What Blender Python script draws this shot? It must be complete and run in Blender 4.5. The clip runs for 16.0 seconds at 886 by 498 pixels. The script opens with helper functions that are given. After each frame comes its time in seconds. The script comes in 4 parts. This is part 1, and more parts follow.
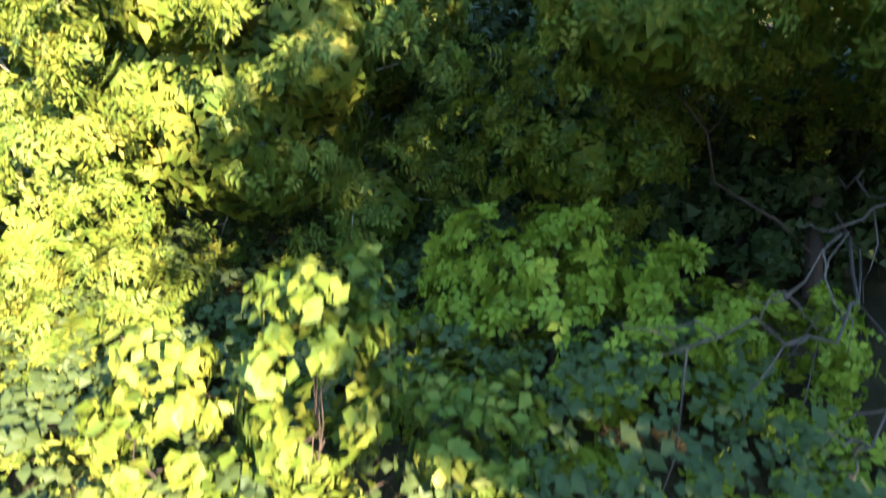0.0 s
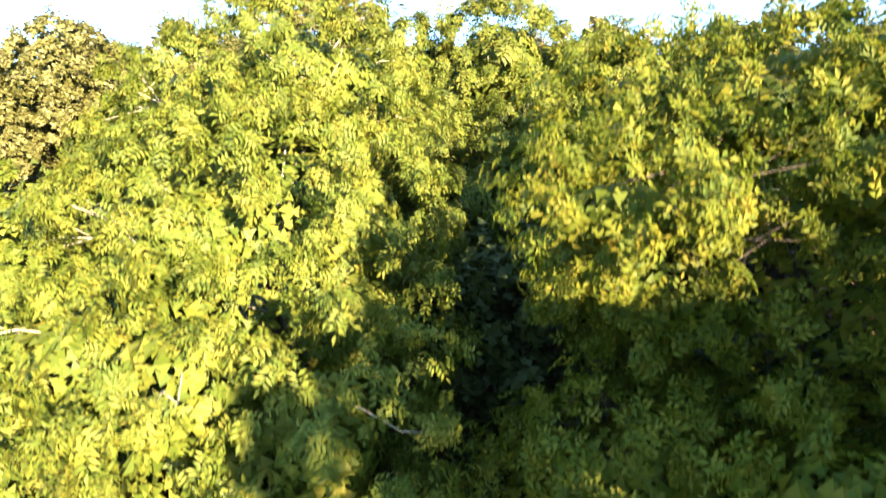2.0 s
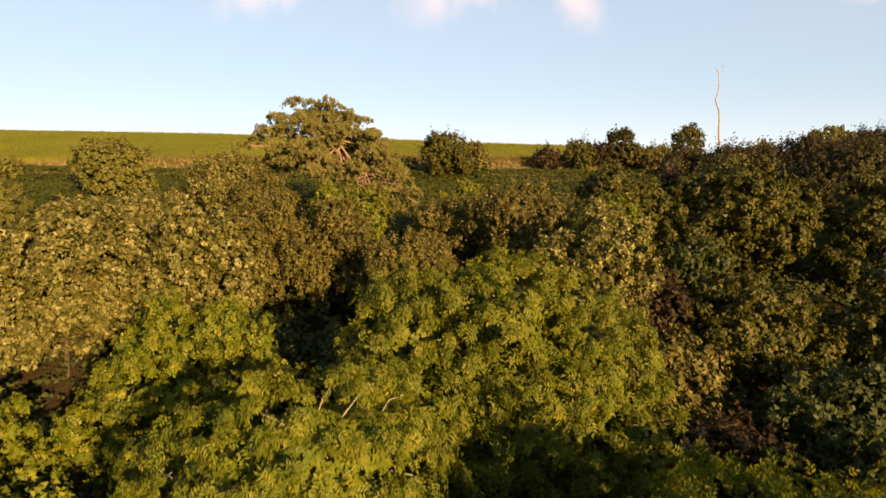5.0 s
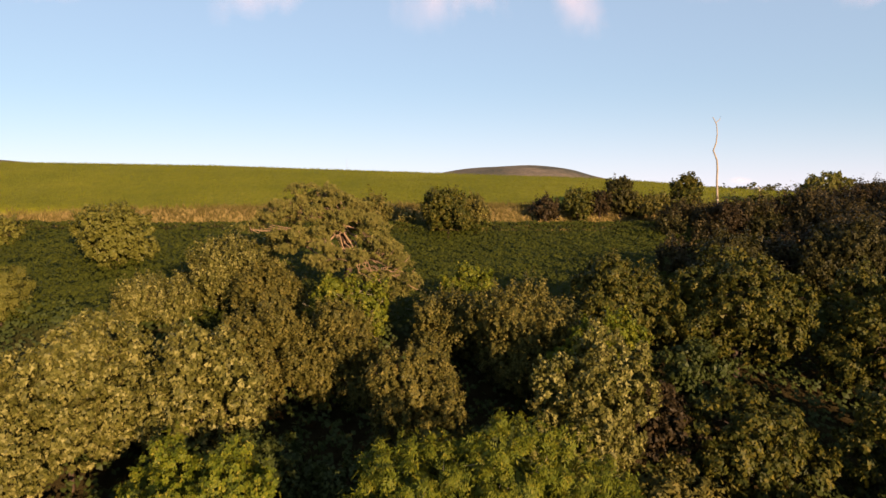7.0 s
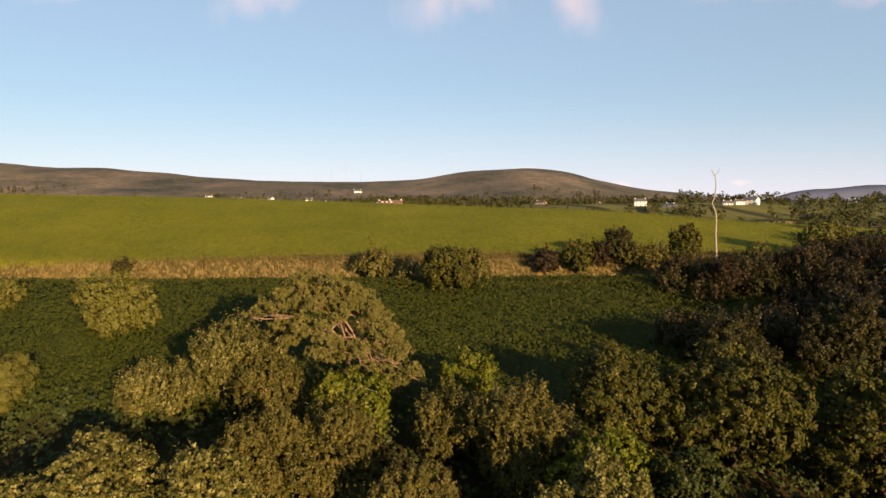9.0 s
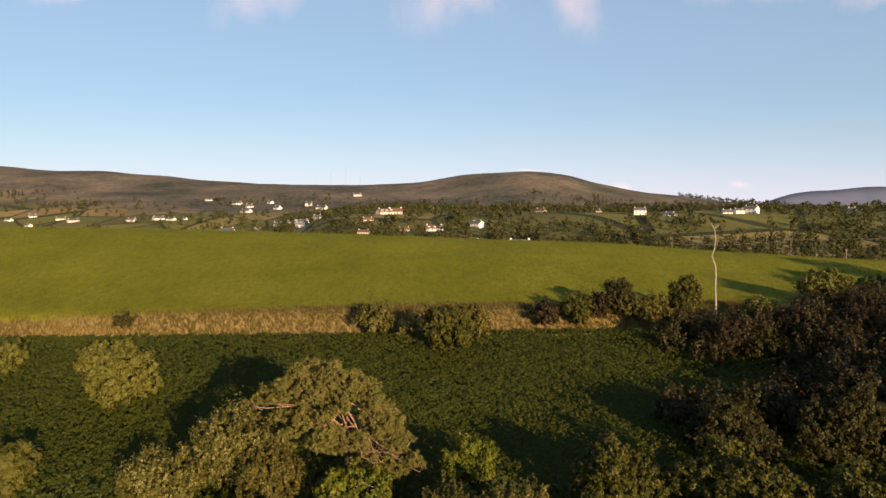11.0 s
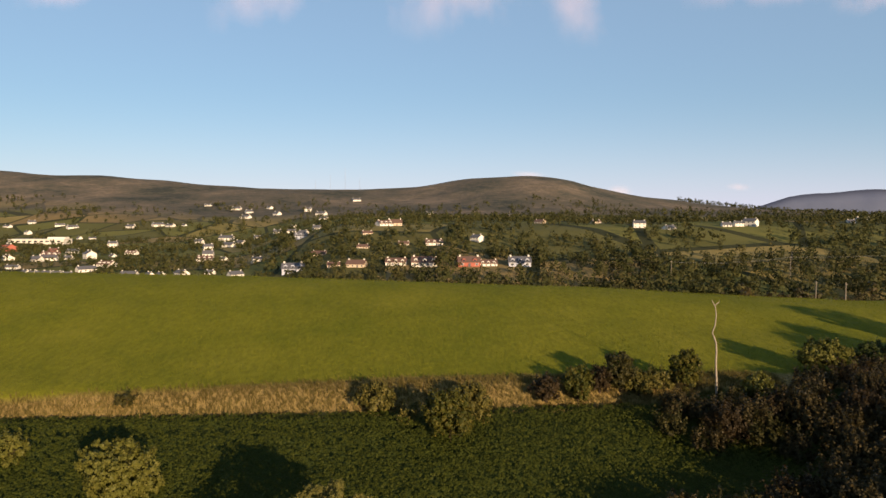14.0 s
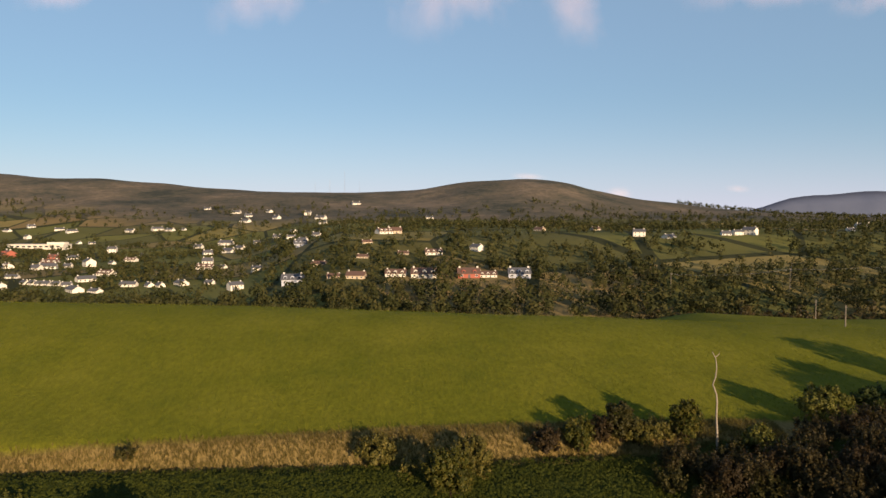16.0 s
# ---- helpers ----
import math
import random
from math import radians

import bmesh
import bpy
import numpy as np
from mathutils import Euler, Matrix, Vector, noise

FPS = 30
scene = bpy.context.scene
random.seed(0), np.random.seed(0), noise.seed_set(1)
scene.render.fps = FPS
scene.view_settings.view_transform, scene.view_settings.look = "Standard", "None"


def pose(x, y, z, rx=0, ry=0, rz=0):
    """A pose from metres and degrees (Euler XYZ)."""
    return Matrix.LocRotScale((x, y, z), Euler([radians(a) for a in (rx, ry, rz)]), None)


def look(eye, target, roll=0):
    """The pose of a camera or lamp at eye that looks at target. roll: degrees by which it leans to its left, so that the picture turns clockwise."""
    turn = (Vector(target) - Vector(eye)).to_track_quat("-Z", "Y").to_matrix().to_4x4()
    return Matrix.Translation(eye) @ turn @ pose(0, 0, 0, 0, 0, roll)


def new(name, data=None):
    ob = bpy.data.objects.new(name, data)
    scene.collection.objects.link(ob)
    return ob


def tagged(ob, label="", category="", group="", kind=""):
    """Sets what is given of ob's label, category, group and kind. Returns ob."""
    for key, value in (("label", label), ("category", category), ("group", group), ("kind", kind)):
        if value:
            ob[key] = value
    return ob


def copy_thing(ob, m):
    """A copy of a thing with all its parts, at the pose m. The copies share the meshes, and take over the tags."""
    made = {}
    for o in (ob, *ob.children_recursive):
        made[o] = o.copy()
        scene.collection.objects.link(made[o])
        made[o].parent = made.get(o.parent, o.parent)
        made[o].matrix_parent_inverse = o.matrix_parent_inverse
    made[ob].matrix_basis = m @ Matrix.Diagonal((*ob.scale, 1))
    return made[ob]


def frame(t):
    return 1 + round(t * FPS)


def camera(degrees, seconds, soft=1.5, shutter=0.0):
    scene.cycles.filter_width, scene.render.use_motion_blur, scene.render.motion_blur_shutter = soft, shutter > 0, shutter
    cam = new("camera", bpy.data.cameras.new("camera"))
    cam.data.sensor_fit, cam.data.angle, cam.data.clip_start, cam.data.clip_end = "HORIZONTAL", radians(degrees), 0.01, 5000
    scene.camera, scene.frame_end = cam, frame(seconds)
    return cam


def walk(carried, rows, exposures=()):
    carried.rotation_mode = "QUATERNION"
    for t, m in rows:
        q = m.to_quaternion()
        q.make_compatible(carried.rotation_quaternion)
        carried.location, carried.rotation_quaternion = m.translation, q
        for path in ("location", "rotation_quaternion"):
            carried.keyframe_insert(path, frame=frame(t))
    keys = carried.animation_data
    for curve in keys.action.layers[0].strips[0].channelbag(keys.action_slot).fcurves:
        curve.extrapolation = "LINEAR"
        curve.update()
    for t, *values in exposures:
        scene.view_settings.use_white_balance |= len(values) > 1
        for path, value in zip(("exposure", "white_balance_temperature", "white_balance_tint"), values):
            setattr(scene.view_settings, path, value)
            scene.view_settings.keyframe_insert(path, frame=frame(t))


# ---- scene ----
cam = camera(68.0, 16.0, 1.5, 0.48)
METRES, EYE = 32.0, 3.0
ROWS = [
    (0.0, 0.0, 0.0, 0.0, 0.0),
    (0.5, 0.0003, -0.001, 0.0281, 0.01),
    (1.0, 0.0012, -0.0023, 0.0571, 0.12),
    (1.5, 0.0021, -0.0035, 0.0858, 0.23),
    (2.0, 0.0025, -0.0047, 0.1143, 0.21),
    (2.5, 0.002, -0.006, 0.144, 0.05),
    (3.0, 0.0017, -0.0067, 0.173, 0.08),
    (3.5, 0.0007, -0.0067, 0.2029, 0.1),
    (4.0, -0.0002, -0.0054, 0.2327, 0.14),
    (4.5, -0.0015, -0.0047, 0.2624, 0.1),
    (5.0, -0.002, -0.004, 0.2917, 0.11),
    (7.5, -0.0039, -0.0061, 0.447, -0.02),
    (8.0, -0.0045, -0.0061, 0.4797, -0.04),
    (8.5, -0.0051, -0.0065, 0.5126, -0.07),
    (9.0, -0.0061, -0.0061, 0.545, -0.1),
    (9.5, -0.0062, -0.0055, 0.578, -0.11),
    (12.0, -0.0096, -0.0026, 0.7427, -0.16),
    (12.5, -0.0104, -0.001, 0.7742, -0.18),
    (13.0, -0.011, 0.0005, 0.8057, -0.19),
    (13.5, -0.0114, 0.0017, 0.8379, -0.19),
    (14.0, -0.0118, 0.0031, 0.8695, -0.2),
    (14.5, -0.0124, 0.0039, 0.9021, -0.2),
    (15.0, -0.013, 0.0055, 0.9342, -0.22),
    (15.5, -0.0136, 0.0063, 0.9668, -0.23),
    (16.0, -0.0143, 0.0088, 0.9992, -0.25),
]
walk(cam, [(t, pose(METRES * x, METRES * y, EYE + METRES * z, 90 - 3.35 + 0.0525 * t, 0, 0.8 * yaw)) for t, x, y, z, yaw in ROWS],
     exposures=[(0.0, 4.25, 4900, 8), (0.5, 5.05, 4750, 12), (1.0, 5.05, 4600, 16), (1.8, 3.95, 5200, 14), (2.3, 3.62, 5700, 12), (3.1, 2.66, 6500, 10), (3.5, 2.42, 7600, 16), (4.0, 2.2, 8300, 22), (5.0, 1.86, 8400, 23), (7.3, 1.54, 7250, 21), (8.0, 1.48, 7250, 20), (12.0, 1.30, 6700, 16), (16.0, 1.04, 6450, 13)])

# ---- sky and sun ----
SUN_ELEVATION, SUN_TURN = 9.8, 29.5      # the sun stands behind the camera, to its right
world = bpy.data.worlds.new("sky")
scene.world = world
world.use_nodes = True
wn, wl = world.node_tree.nodes, world.node_tree.links
sky = wn.new("ShaderNodeTexSky")
sky.sky_type, sky.sun_disc = "NISHITA", False
sky.sun_elevation, sky.sun_rotation = radians(SUN_ELEVATION), radians(180 - SUN_TURN)
sky.air_density, sky.dust_density, sky.ozone_density = 1.0, 0.0, 2.8
tint = wn.new("ShaderNodeMix")
tint.data_type, tint.blend_type = "RGBA", "MULTIPLY"
tint.inputs[0].default_value, tint.inputs[7].default_value = 1.0, (0.97, 1.03, 1.01, 1)
wl.new(sky.outputs[0], tint.inputs[6])
veil = wn.new("ShaderNodeMix")
veil.data_type = "RGBA"
veil.inputs[0].default_value, veil.inputs[7].default_value = 0.42, (4.0, 5.6, 7.4, 1)
wl.new(tint.outputs[2], veil.inputs[6])
wl.new(veil.outputs[2], wn["Background"].inputs[0])
wn["Background"].inputs[1].default_value = 0.054
sun_data = bpy.data.lights.new("sun", "SUN")
sun_data.energy, sun_data.angle, sun_data.color = 5.0, radians(0.6), (1.0, 0.74, 0.45)
sun = new("sun", sun_data)
sun_way = Vector((-math.sin(radians(SUN_TURN)) * math.cos(radians(SUN_ELEVATION)), math.cos(radians(SUN_TURN)) * math.cos(radians(SUN_ELEVATION)), -math.sin(radians(SUN_ELEVATION))))
sun.matrix_world = look((30, -60, 60), Vector((30, -60, 60)) + sun_way)


# ---- materials ----
def material(name, rough=0.7):
    m = bpy.data.materials.new(name)
    m.use_nodes = True
    b = m.node_tree.nodes["Principled BSDF"]
    b.inputs["Roughness"].default_value = rough
    return m, m.node_tree.nodes, m.node_tree.links, b


def ramp(nodes, links, source, stops):
    r = nodes.new("ShaderNodeValToRGB")
    while len(r.color_ramp.elements) < len(stops):
        r.color_ramp.elements.new(0.5)
    for e, (p, c) in zip(r.color_ramp.elements, stops):
        e.position, e.color = p, (*c, 1)
    links.new(source, r.inputs[0])
    return r.outputs[0]


def noise_at(nodes, links, scale, detail=4, rough=0.6, stretch=None):
    geo = nodes.new("ShaderNodeNewGeometry")
    n = nodes.new("ShaderNodeTexNoise")
    n.inputs["Scale"].default_value, n.inputs["Detail"].default_value, n.inputs["Roughness"].default_value = scale, detail, rough
    out = geo.outputs["Position"]
    if stretch:
        mp = nodes.new("ShaderNodeMapping")
        mp.inputs["Scale"].default_value = stretch
        links.new(out, mp.inputs[0])
        out = mp.outputs[0]
    links.new(out, n.inputs["Vector"])
    return n.outputs["Fac"]


def mix(nodes, links, fac, a, b, mode="MIX"):
    m = nodes.new("ShaderNodeMix")
    m.data_type, m.blend_type = "RGBA", mode
    for sock, v in ((m.inputs[0], fac), (m.inputs[6], a), (m.inputs[7], b)):
        if isinstance(v, bpy.types.NodeSocket):
            links.new(v, sock)
        elif isinstance(v, tuple):
            sock.default_value = (*v, 1)
        else:
            sock.default_value = v
    return m.outputs[2]


def math_node(nodes, links, op, a, b=0.0, clamp=False):
    m = nodes.new("ShaderNodeMath")
    m.operation, m.use_clamp = op, clamp
    for sock, v in ((m.inputs[0], a), (m.inputs[1], b)):
        if isinstance(v, bpy.types.NodeSocket):
            links.new(v, sock)
        else:
            sock.default_value = v
    return m.outputs[0]


def bump(nodes, links, height, bsdf, strength=0.4, distance=0.05):
    b = nodes.new("ShaderNodeBump")
    b.inputs["Strength"].default_value, b.inputs["Distance"].default_value = strength, distance
    links.new(height, b.inputs["Height"])
    links.new(b.outputs[0], bsdf.inputs["Normal"])


def leaf_material(name, stops, patch=0.5, through_light=0.2, rough=0.55, patch_tint=(0.7, 0.75, 0.6), gloss=0.12, grain=2.6, deep=0.56, speck=0.25):
    """Leaves: each its own shade, and whole boughs lighter or duller than others."""
    m, n, l, b = material(name, rough)
    geo = n.new("ShaderNodeNewGeometry")
    shade = math_node(n, l, "MULTIPLY", geo.outputs["Random Per Island"], speck)
    clump = math_node(n, l, "MULTIPLY", math_node(n, l, "SUBTRACT", noise_at(n, l, grain, 2), 0.25), 1.35)
    base = ramp(n, l, math_node(n, l, "ADD", shade, clump, True), [(p, tuple(deep * q * w for q, w in zip(c, (0.99, 1.0, 1.15)))) for p, c in stops])
    bough = noise_at(n, l, patch, 2)
    col = mix(n, l, math_node(n, l, "MULTIPLY_ADD", bough, 1.6, True), base, patch_tint, "MULTIPLY")
    col = mix(n, l, 0.6, base, col)
    l.new(col, b.inputs["Base Color"])
    b.inputs["Specular IOR Level"].default_value = gloss
    tr = n.new("ShaderNodeBsdfTranslucent")
    l.new(mix(n, l, 0.5, col, (0.9, 1.0, 0.35), "MULTIPLY"), tr.inputs[0])
    ms = n.new("ShaderNodeMixShader")
    ms.inputs[0].default_value = through_light
    l.new(b.outputs[0], ms.inputs[1]), l.new(tr.outputs[0], ms.inputs[2])
    l.new(ms.outputs[0], n["Material Output"].inputs[0])
    return m


def bark_material(name, a, b_, scale=9.0):
    m, n, l, b = material(name, 0.85)
    f = noise_at(n, l, scale, 5, 0.65, (1, 1, 0.3))
    l.new(ramp(n, l, f, [(0.3, a), (0.7, b_)]), b.inputs["Base Color"])
    bump(n, l, f, b, 0.6, 0.03)
    return m


ASH = leaf_material("ash_leaves", [(0.0, (0.07, 0.105, 0.008)), (0.5, (0.135, 0.163, 0.012)), (0.85, (0.235, 0.23, 0.02)), (1.0, (0.36, 0.30, 0.035))], speck=0.5)
GREEN = leaf_material("green_leaves", [(0.0, (0.065, 0.096, 0.008)), (0.55, (0.14, 0.162, 0.013)), (0.85, (0.22, 0.215, 0.02)), (1.0, (0.34, 0.28, 0.03))], speck=0.5)
HAZEL = leaf_material("hazel_leaves", [(0.0, (0.115, 0.145, 0.008)), (0.6, (0.185, 0.205, 0.011)), (1.0, (0.27, 0.26, 0.016))], through_light=0.4, deep=0.98, speck=0.4)
BEECH = leaf_material("oak_leaves", [(0.0, (0.08, 0.115, 0.009)), (0.35, (0.14, 0.155, 0.011)), (0.65, (0.245, 0.22, 0.013)), (1.0, (0.37, 0.25, 0.02))], patch=0.9, patch_tint=(0.5, 0.72, 0.5), speck=0.45, grain=3.4, through_light=0.42, deep=0.6)
SALLOW = leaf_material("sallow_leaves", [(0.0, (0.058, 0.060, 0.010)), (0.5, (0.118, 0.110, 0.020)), (0.8, (0.22, 0.195, 0.045)), (1.0, (0.40, 0.34, 0.11))], speck=0.65)
BROWN = leaf_material("autumn_leaves", [(0.0, (0.07, 0.07, 0.014)), (0.6, (0.14, 0.122, 0.026)), (1.0, (0.28, 0.215, 0.05))], speck=0.55)
RUST = leaf_material("rust_leaves", [(0.0, (0.06, 0.042, 0.018)), (0.6, (0.10, 0.066, 0.027)), (1.0, (0.16, 0.095, 0.036))], speck=0.4, deep=0.35)
DARK = leaf_material("dark_leaves", [(0.0, (0.045, 0.062, 0.014)), (0.7, (0.08, 0.095, 0.02)), (1.0, (0.14, 0.13, 0.028))])
OLIVE = leaf_material("olive_leaves", [(0.0, (0.04, 0.042, 0.010)), (0.6, (0.085, 0.077, 0.018)), (1.0, (0.18, 0.145, 0.034))], speck=0.55, deep=0.35)
MAPLE = leaf_material("field_maple_leaves", [(0.0, (0.11, 0.112, 0.018)), (0.6, (0.175, 0.165, 0.03)), (1.0, (0.27, 0.23, 0.05))], speck=0.4)
SYCAMORE = leaf_material("sycamore_leaves", [(0.0, (0.045, 0.06, 0.009)), (0.55, (0.095, 0.098, 0.015)), (1.0, (0.25, 0.195, 0.03))], speck=0.5, deep=0.47)
THORN = leaf_material("blackthorn_leaves", [(0.0, (0.045, 0.038, 0.012)), (0.55, (0.095, 0.073, 0.024)), (1.0, (0.21, 0.145, 0.05))], speck=0.55, deep=0.35)
NEEDLES = leaf_material("pine_needles", [(0.0, (0.13, 0.13, 0.026)), (0.6, (0.23, 0.205, 0.05)), (1.0, (0.37, 0.30, 0.085))], through_light=0.2, patch=1.2, speck=0.5)
FERN = leaf_material("bracken_fronds", [(0.0, (0.058, 0.072, 0.010)), (0.6, (0.098, 0.110, 0.014)), (1.0, (0.155, 0.155, 0.022))], patch=0.25, through_light=0.14, gloss=0.05, deep=0.37, speck=0.3)
STRAW = leaf_material("dry_grass", [(0.0, (0.17, 0.122, 0.035)), (0.6, (0.28, 0.20, 0.060)), (1.0, (0.40, 0.30, 0.10))], patch=0.35, patch_tint=(0.5, 0.6, 0.36), through_light=0.3, deep=0.6, grain=0.9)
CROP = leaf_material("crop_blades", [(0.0, (0.13, 0.14, 0.012)), (0.6, (0.20, 0.205, 0.018)), (1.0, (0.25, 0.25, 0.028))], patch=0.12, through_light=0.3, gloss=0.03, deep=0.62, speck=0.45, grain=0.35)
BARK = bark_material("bark", (0.014, 0.007, 0.003), (0.046, 0.024, 0.011))
OAK_BARK = bark_material("oak_bark", (0.022, 0.013, 0.007), (0.075, 0.046, 0.026))
PALE_BARK = bark_material("pale_bark", (0.16, 0.13, 0.085), (0.34, 0.29, 0.20))
PINE_BARK = bark_material("pine_bark", (0.11, 0.068, 0.04), (0.27, 0.17, 0.10))
DEAD_WOOD = bark_material("dead_wood", (0.13, 0.105, 0.078), (0.26, 0.22, 0.17))


# ---- meshes out of arrays ----
def array_mesh(name, verts, faces):
    me = bpy.data.meshes.new(name)
    verts, faces = np.asarray(verts, np.float32).reshape(-1, 3), np.asarray(faces, np.int32)
    n, k = faces.shape
    me.vertices.add(len(verts)), me.loops.add(n * k), me.polygons.add(n)
    me.vertices.foreach_set("co", verts.ravel())
    me.loops.foreach_set("vertex_index", faces.ravel())
    me.polygons.foreach_set("loop_start", np.arange(0, n * k, k, dtype=np.int32))
    me.update(calc_edges=True)
    return me


def part_mesh(name, me, mat, parent=None, label="", smooth=False):
    me.materials.append(mat)
    if smooth:
        me.polygons.foreach_set("use_smooth", np.ones(len(me.polygons), bool))
    ob = new(name, me)
    ob.parent = parent
    return tagged(ob, label)


def part(name, bm, mat, parent=None, label=""):
    me = bpy.data.meshes.new(name)
    bm.to_mesh(me)
    bm.free()
    return part_mesh(name, me, mat, parent, label)


def tubes(paths, sides=6):
    """Tapered tubes: each path is (points, radius at the foot, radius at the tip)."""
    vs, fs, base = [], [], 0
    ang = np.arange(sides) * 2 * np.pi / sides
    for pts, r0, r1 in paths:
        pts = np.asarray(pts, float)
        d = np.gradient(pts, axis=0)
        d /= np.linalg.norm(d, axis=1, keepdims=True) + 1e-9
        ref = np.where(np.abs(d[:, 2:]) > 0.9, [[1.0, 0, 0]], [[0, 0, 1.0]])
        u = np.cross(d, ref)
        u /= np.linalg.norm(u, axis=1, keepdims=True) + 1e-9
        w = np.cross(d, u)
        r = np.linspace(r0, r1, len(pts))[:, None, None]
        ring = pts[:, None] + r * (np.cos(ang)[None, :, None] * u[:, None] + np.sin(ang)[None, :, None] * w[:, None])
        vs.append(ring.reshape(-1, 3))
        for i in range(len(pts) - 1):
            for j in range(sides):
                k = (j + 1) % sides
                fs.append((base + i * sides + j, base + i * sides + k, base + (i + 1) * sides + k, base + (i + 1) * sides + j))
        base += len(pts) * sides
    return np.concatenate(vs), np.array(fs)


def unit(v):
    return v / (np.linalg.norm(v, axis=-1, keepdims=True) + 1e-9)


def blades(x, y, length, width, fold=0.12):
    """One folded lance-shaped leaf as two triangles on a shared rib: foot at x, y."""
    return [(x, y, 0), (x + length * 0.45, y - width, fold * length), (x + length, y, 0), (x + length * 0.45, y + width, fold * length)]


def leaf_oval():
    return np.array(blades(0, 0, 1.0, 0.34)), np.array([(0, 1, 2), (0, 2, 3)])


def leaf_small():
    """A leaf too small to show its fold."""
    return np.array([(0, -0.12, 0), (1.0, -0.1, 0.1), (0.45, 0.55, 0)]), np.array([(0, 1, 2)])


def leaf_pinnate(pairs=3):
    """A leaf of an ash: paired leaflets along a rib, and one at its end."""
    v, f = [], []
    for i in range(pairs + 1):
        for s in ((-1, 1) if i < pairs else (0,)):
            x0, ln = 0.18 + 0.21 * i, 0.43
            ca, sa = (0.45, 0.9 * s) if s else (1.0, 0.0)
            o = len(v)
            for (a, b, c) in blades(0, 0, ln, 0.078):
                v.append((x0 + a * ca - b * sa, a * sa + b * ca, c - 0.25 * (x0 + a * 0.4) ** 2))
            f += [(o, o + 1, o + 2), (o, o + 2, o + 3)]
    return np.array(v), np.array(f)


def leaf_spray(pairs=2, width=0.16):
    """A twig end with oval leaves laid flat on both sides."""
    v, f = [], []
    for i in range(pairs + 1):
        for s in ((-1, 1) if i < pairs else (0,)):
            x0, ln = 0.12 + 0.3 * i + (0.09 if s > 0 else 0), 0.46
            ca, sa = (0.6, 0.8 * s) if s else (1.0, 0.0)
            o = len(v)
            for (a, b, c) in blades(0, 0, ln, width, 0.16):
                v.append((x0 + a * ca - b * sa, a * sa + b * ca, c))
            f += [(o, o + 1, o + 2), (o, o + 2, o + 3)]
    return np.array(v), np.array(f)


def leaf_tuft(count=7, width=0.05, spread=0.8, seed=3):
    """Thin blades out of one foot: needles or grass."""
    r = np.random.RandomState(seed)
    v, f = [], []
    for i in range(count):
        a, s = 2 * math.pi * i / count, spread * (0.4 + 0.6 * r.rand())
        tip = np.array([math.sqrt(max(0.05, 1 - s * s)), s * math.cos(a), s * math.sin(a)]) * (0.7 + 0.3 * r.rand())
        side = np.cross(tip, r.randn(3))
        side *= width / (np.linalg.norm(side) + 1e-9)
        o = len(v)
        v += [tuple(-side), tuple(side), tuple(tip)]
        f.append((o, o + 1, o + 2))
    return np.array(v), np.array(f)


def leaf_frond(pairs=2):
    """An arching fern frond with toothed sides."""
    v, f = [], []
    for i in range(pairs):
        x0, w = 0.1 + 0.4 * i, 0.36 * (1 - i / (pairs + 0.3))
        for s in (-1, 1):
            o = len(v)
            v += [(x0, 0, 0.35 * x0 - 0.5 * x0 * x0), (x0 + 0.42, 0, 0.35 * (x0 + 0.42) - 0.5 * (x0 + 0.42) ** 2), (x0 + 0.25, s * w, 0.2 * x0 - 0.5 * x0 * x0 - 0.05)]
            f.append((o, o + 1, o + 2) if s > 0 else (o + 1, o, o + 2))
    return np.array(v), np.array(f)


def scatter(shape, at, along, up, size):
    """Copies of one leaf shape joined into one mesh: along is the rib's way, up the upper face's."""
    tv, tf = shape
    t = unit(along)
    b = unit(np.cross(up, t))
    n = np.cross(t, b)
    s = np.asarray(size)[:, None, None]
    v = at[:, None] + s * (tv[None, :, :1] * t[:, None] + tv[None, :, 1:2] * b[:, None] + tv[None, :, 2:] * n[:, None])
    f = tf[None] + (np.arange(len(at)) * len(tv))[:, None, None]
    return v.reshape(-1, 3), f.reshape(-1, 3)


# ---- the ground ----
NEAR_Y = [-400, -60, 0, 10, 20, 28, 32, 37, 44, 48.5, 50.6, 51.2, 54.0, 56, 62, 72, 83, 90, 95, 100, 106, 130, 160, 200, 5000]
NEAR_Z = [-30, -9, 0, 2.5, 6, 9.5, 11.4, 12.0, 13.6, 14.8, 14.6, 14.8, 16.9, 17.2, 18.1, 19.8, 21.3, 21.9, 21.6, 20.6, 19.0, 14, 9, 2, 1]
FAR_Y = [0, 200, 240, 265, 292, 311, 333, 358, 400, 600, 800, 1000, 1200, 5000]
RIGHT_Z = [2, 2, 6, 11.5, 14, 16.5, 19.5, 25.5, 28, 29, 31, 34, 36, 0]
LEFT_Z = [2, 2, 2.3, 2.7, 4.2, 4.8, 5.6, 5.8, 5.3, 5, 7, 31, 34, 0]
SKYLINE_A = [-1.2, -0.667, -0.624, -0.582, -0.505, -0.471, -0.386, -0.3, -0.189, -0.077, -0.035, 0.003, 0.051, 0.085, 0.128, 0.171, 0.197, 0.232, 0.275, 0.318, 0.378, 0.421, 0.49, 0.551, 0.679, 1.2]
SKYLINE_Z = [160, 144, 138, 134, 132, 125, 112, 104, 101, 99, 104, 113, 125, 129, 133, 129, 122, 105, 90, 79, 67, 62, 54, 48, 38, 30]


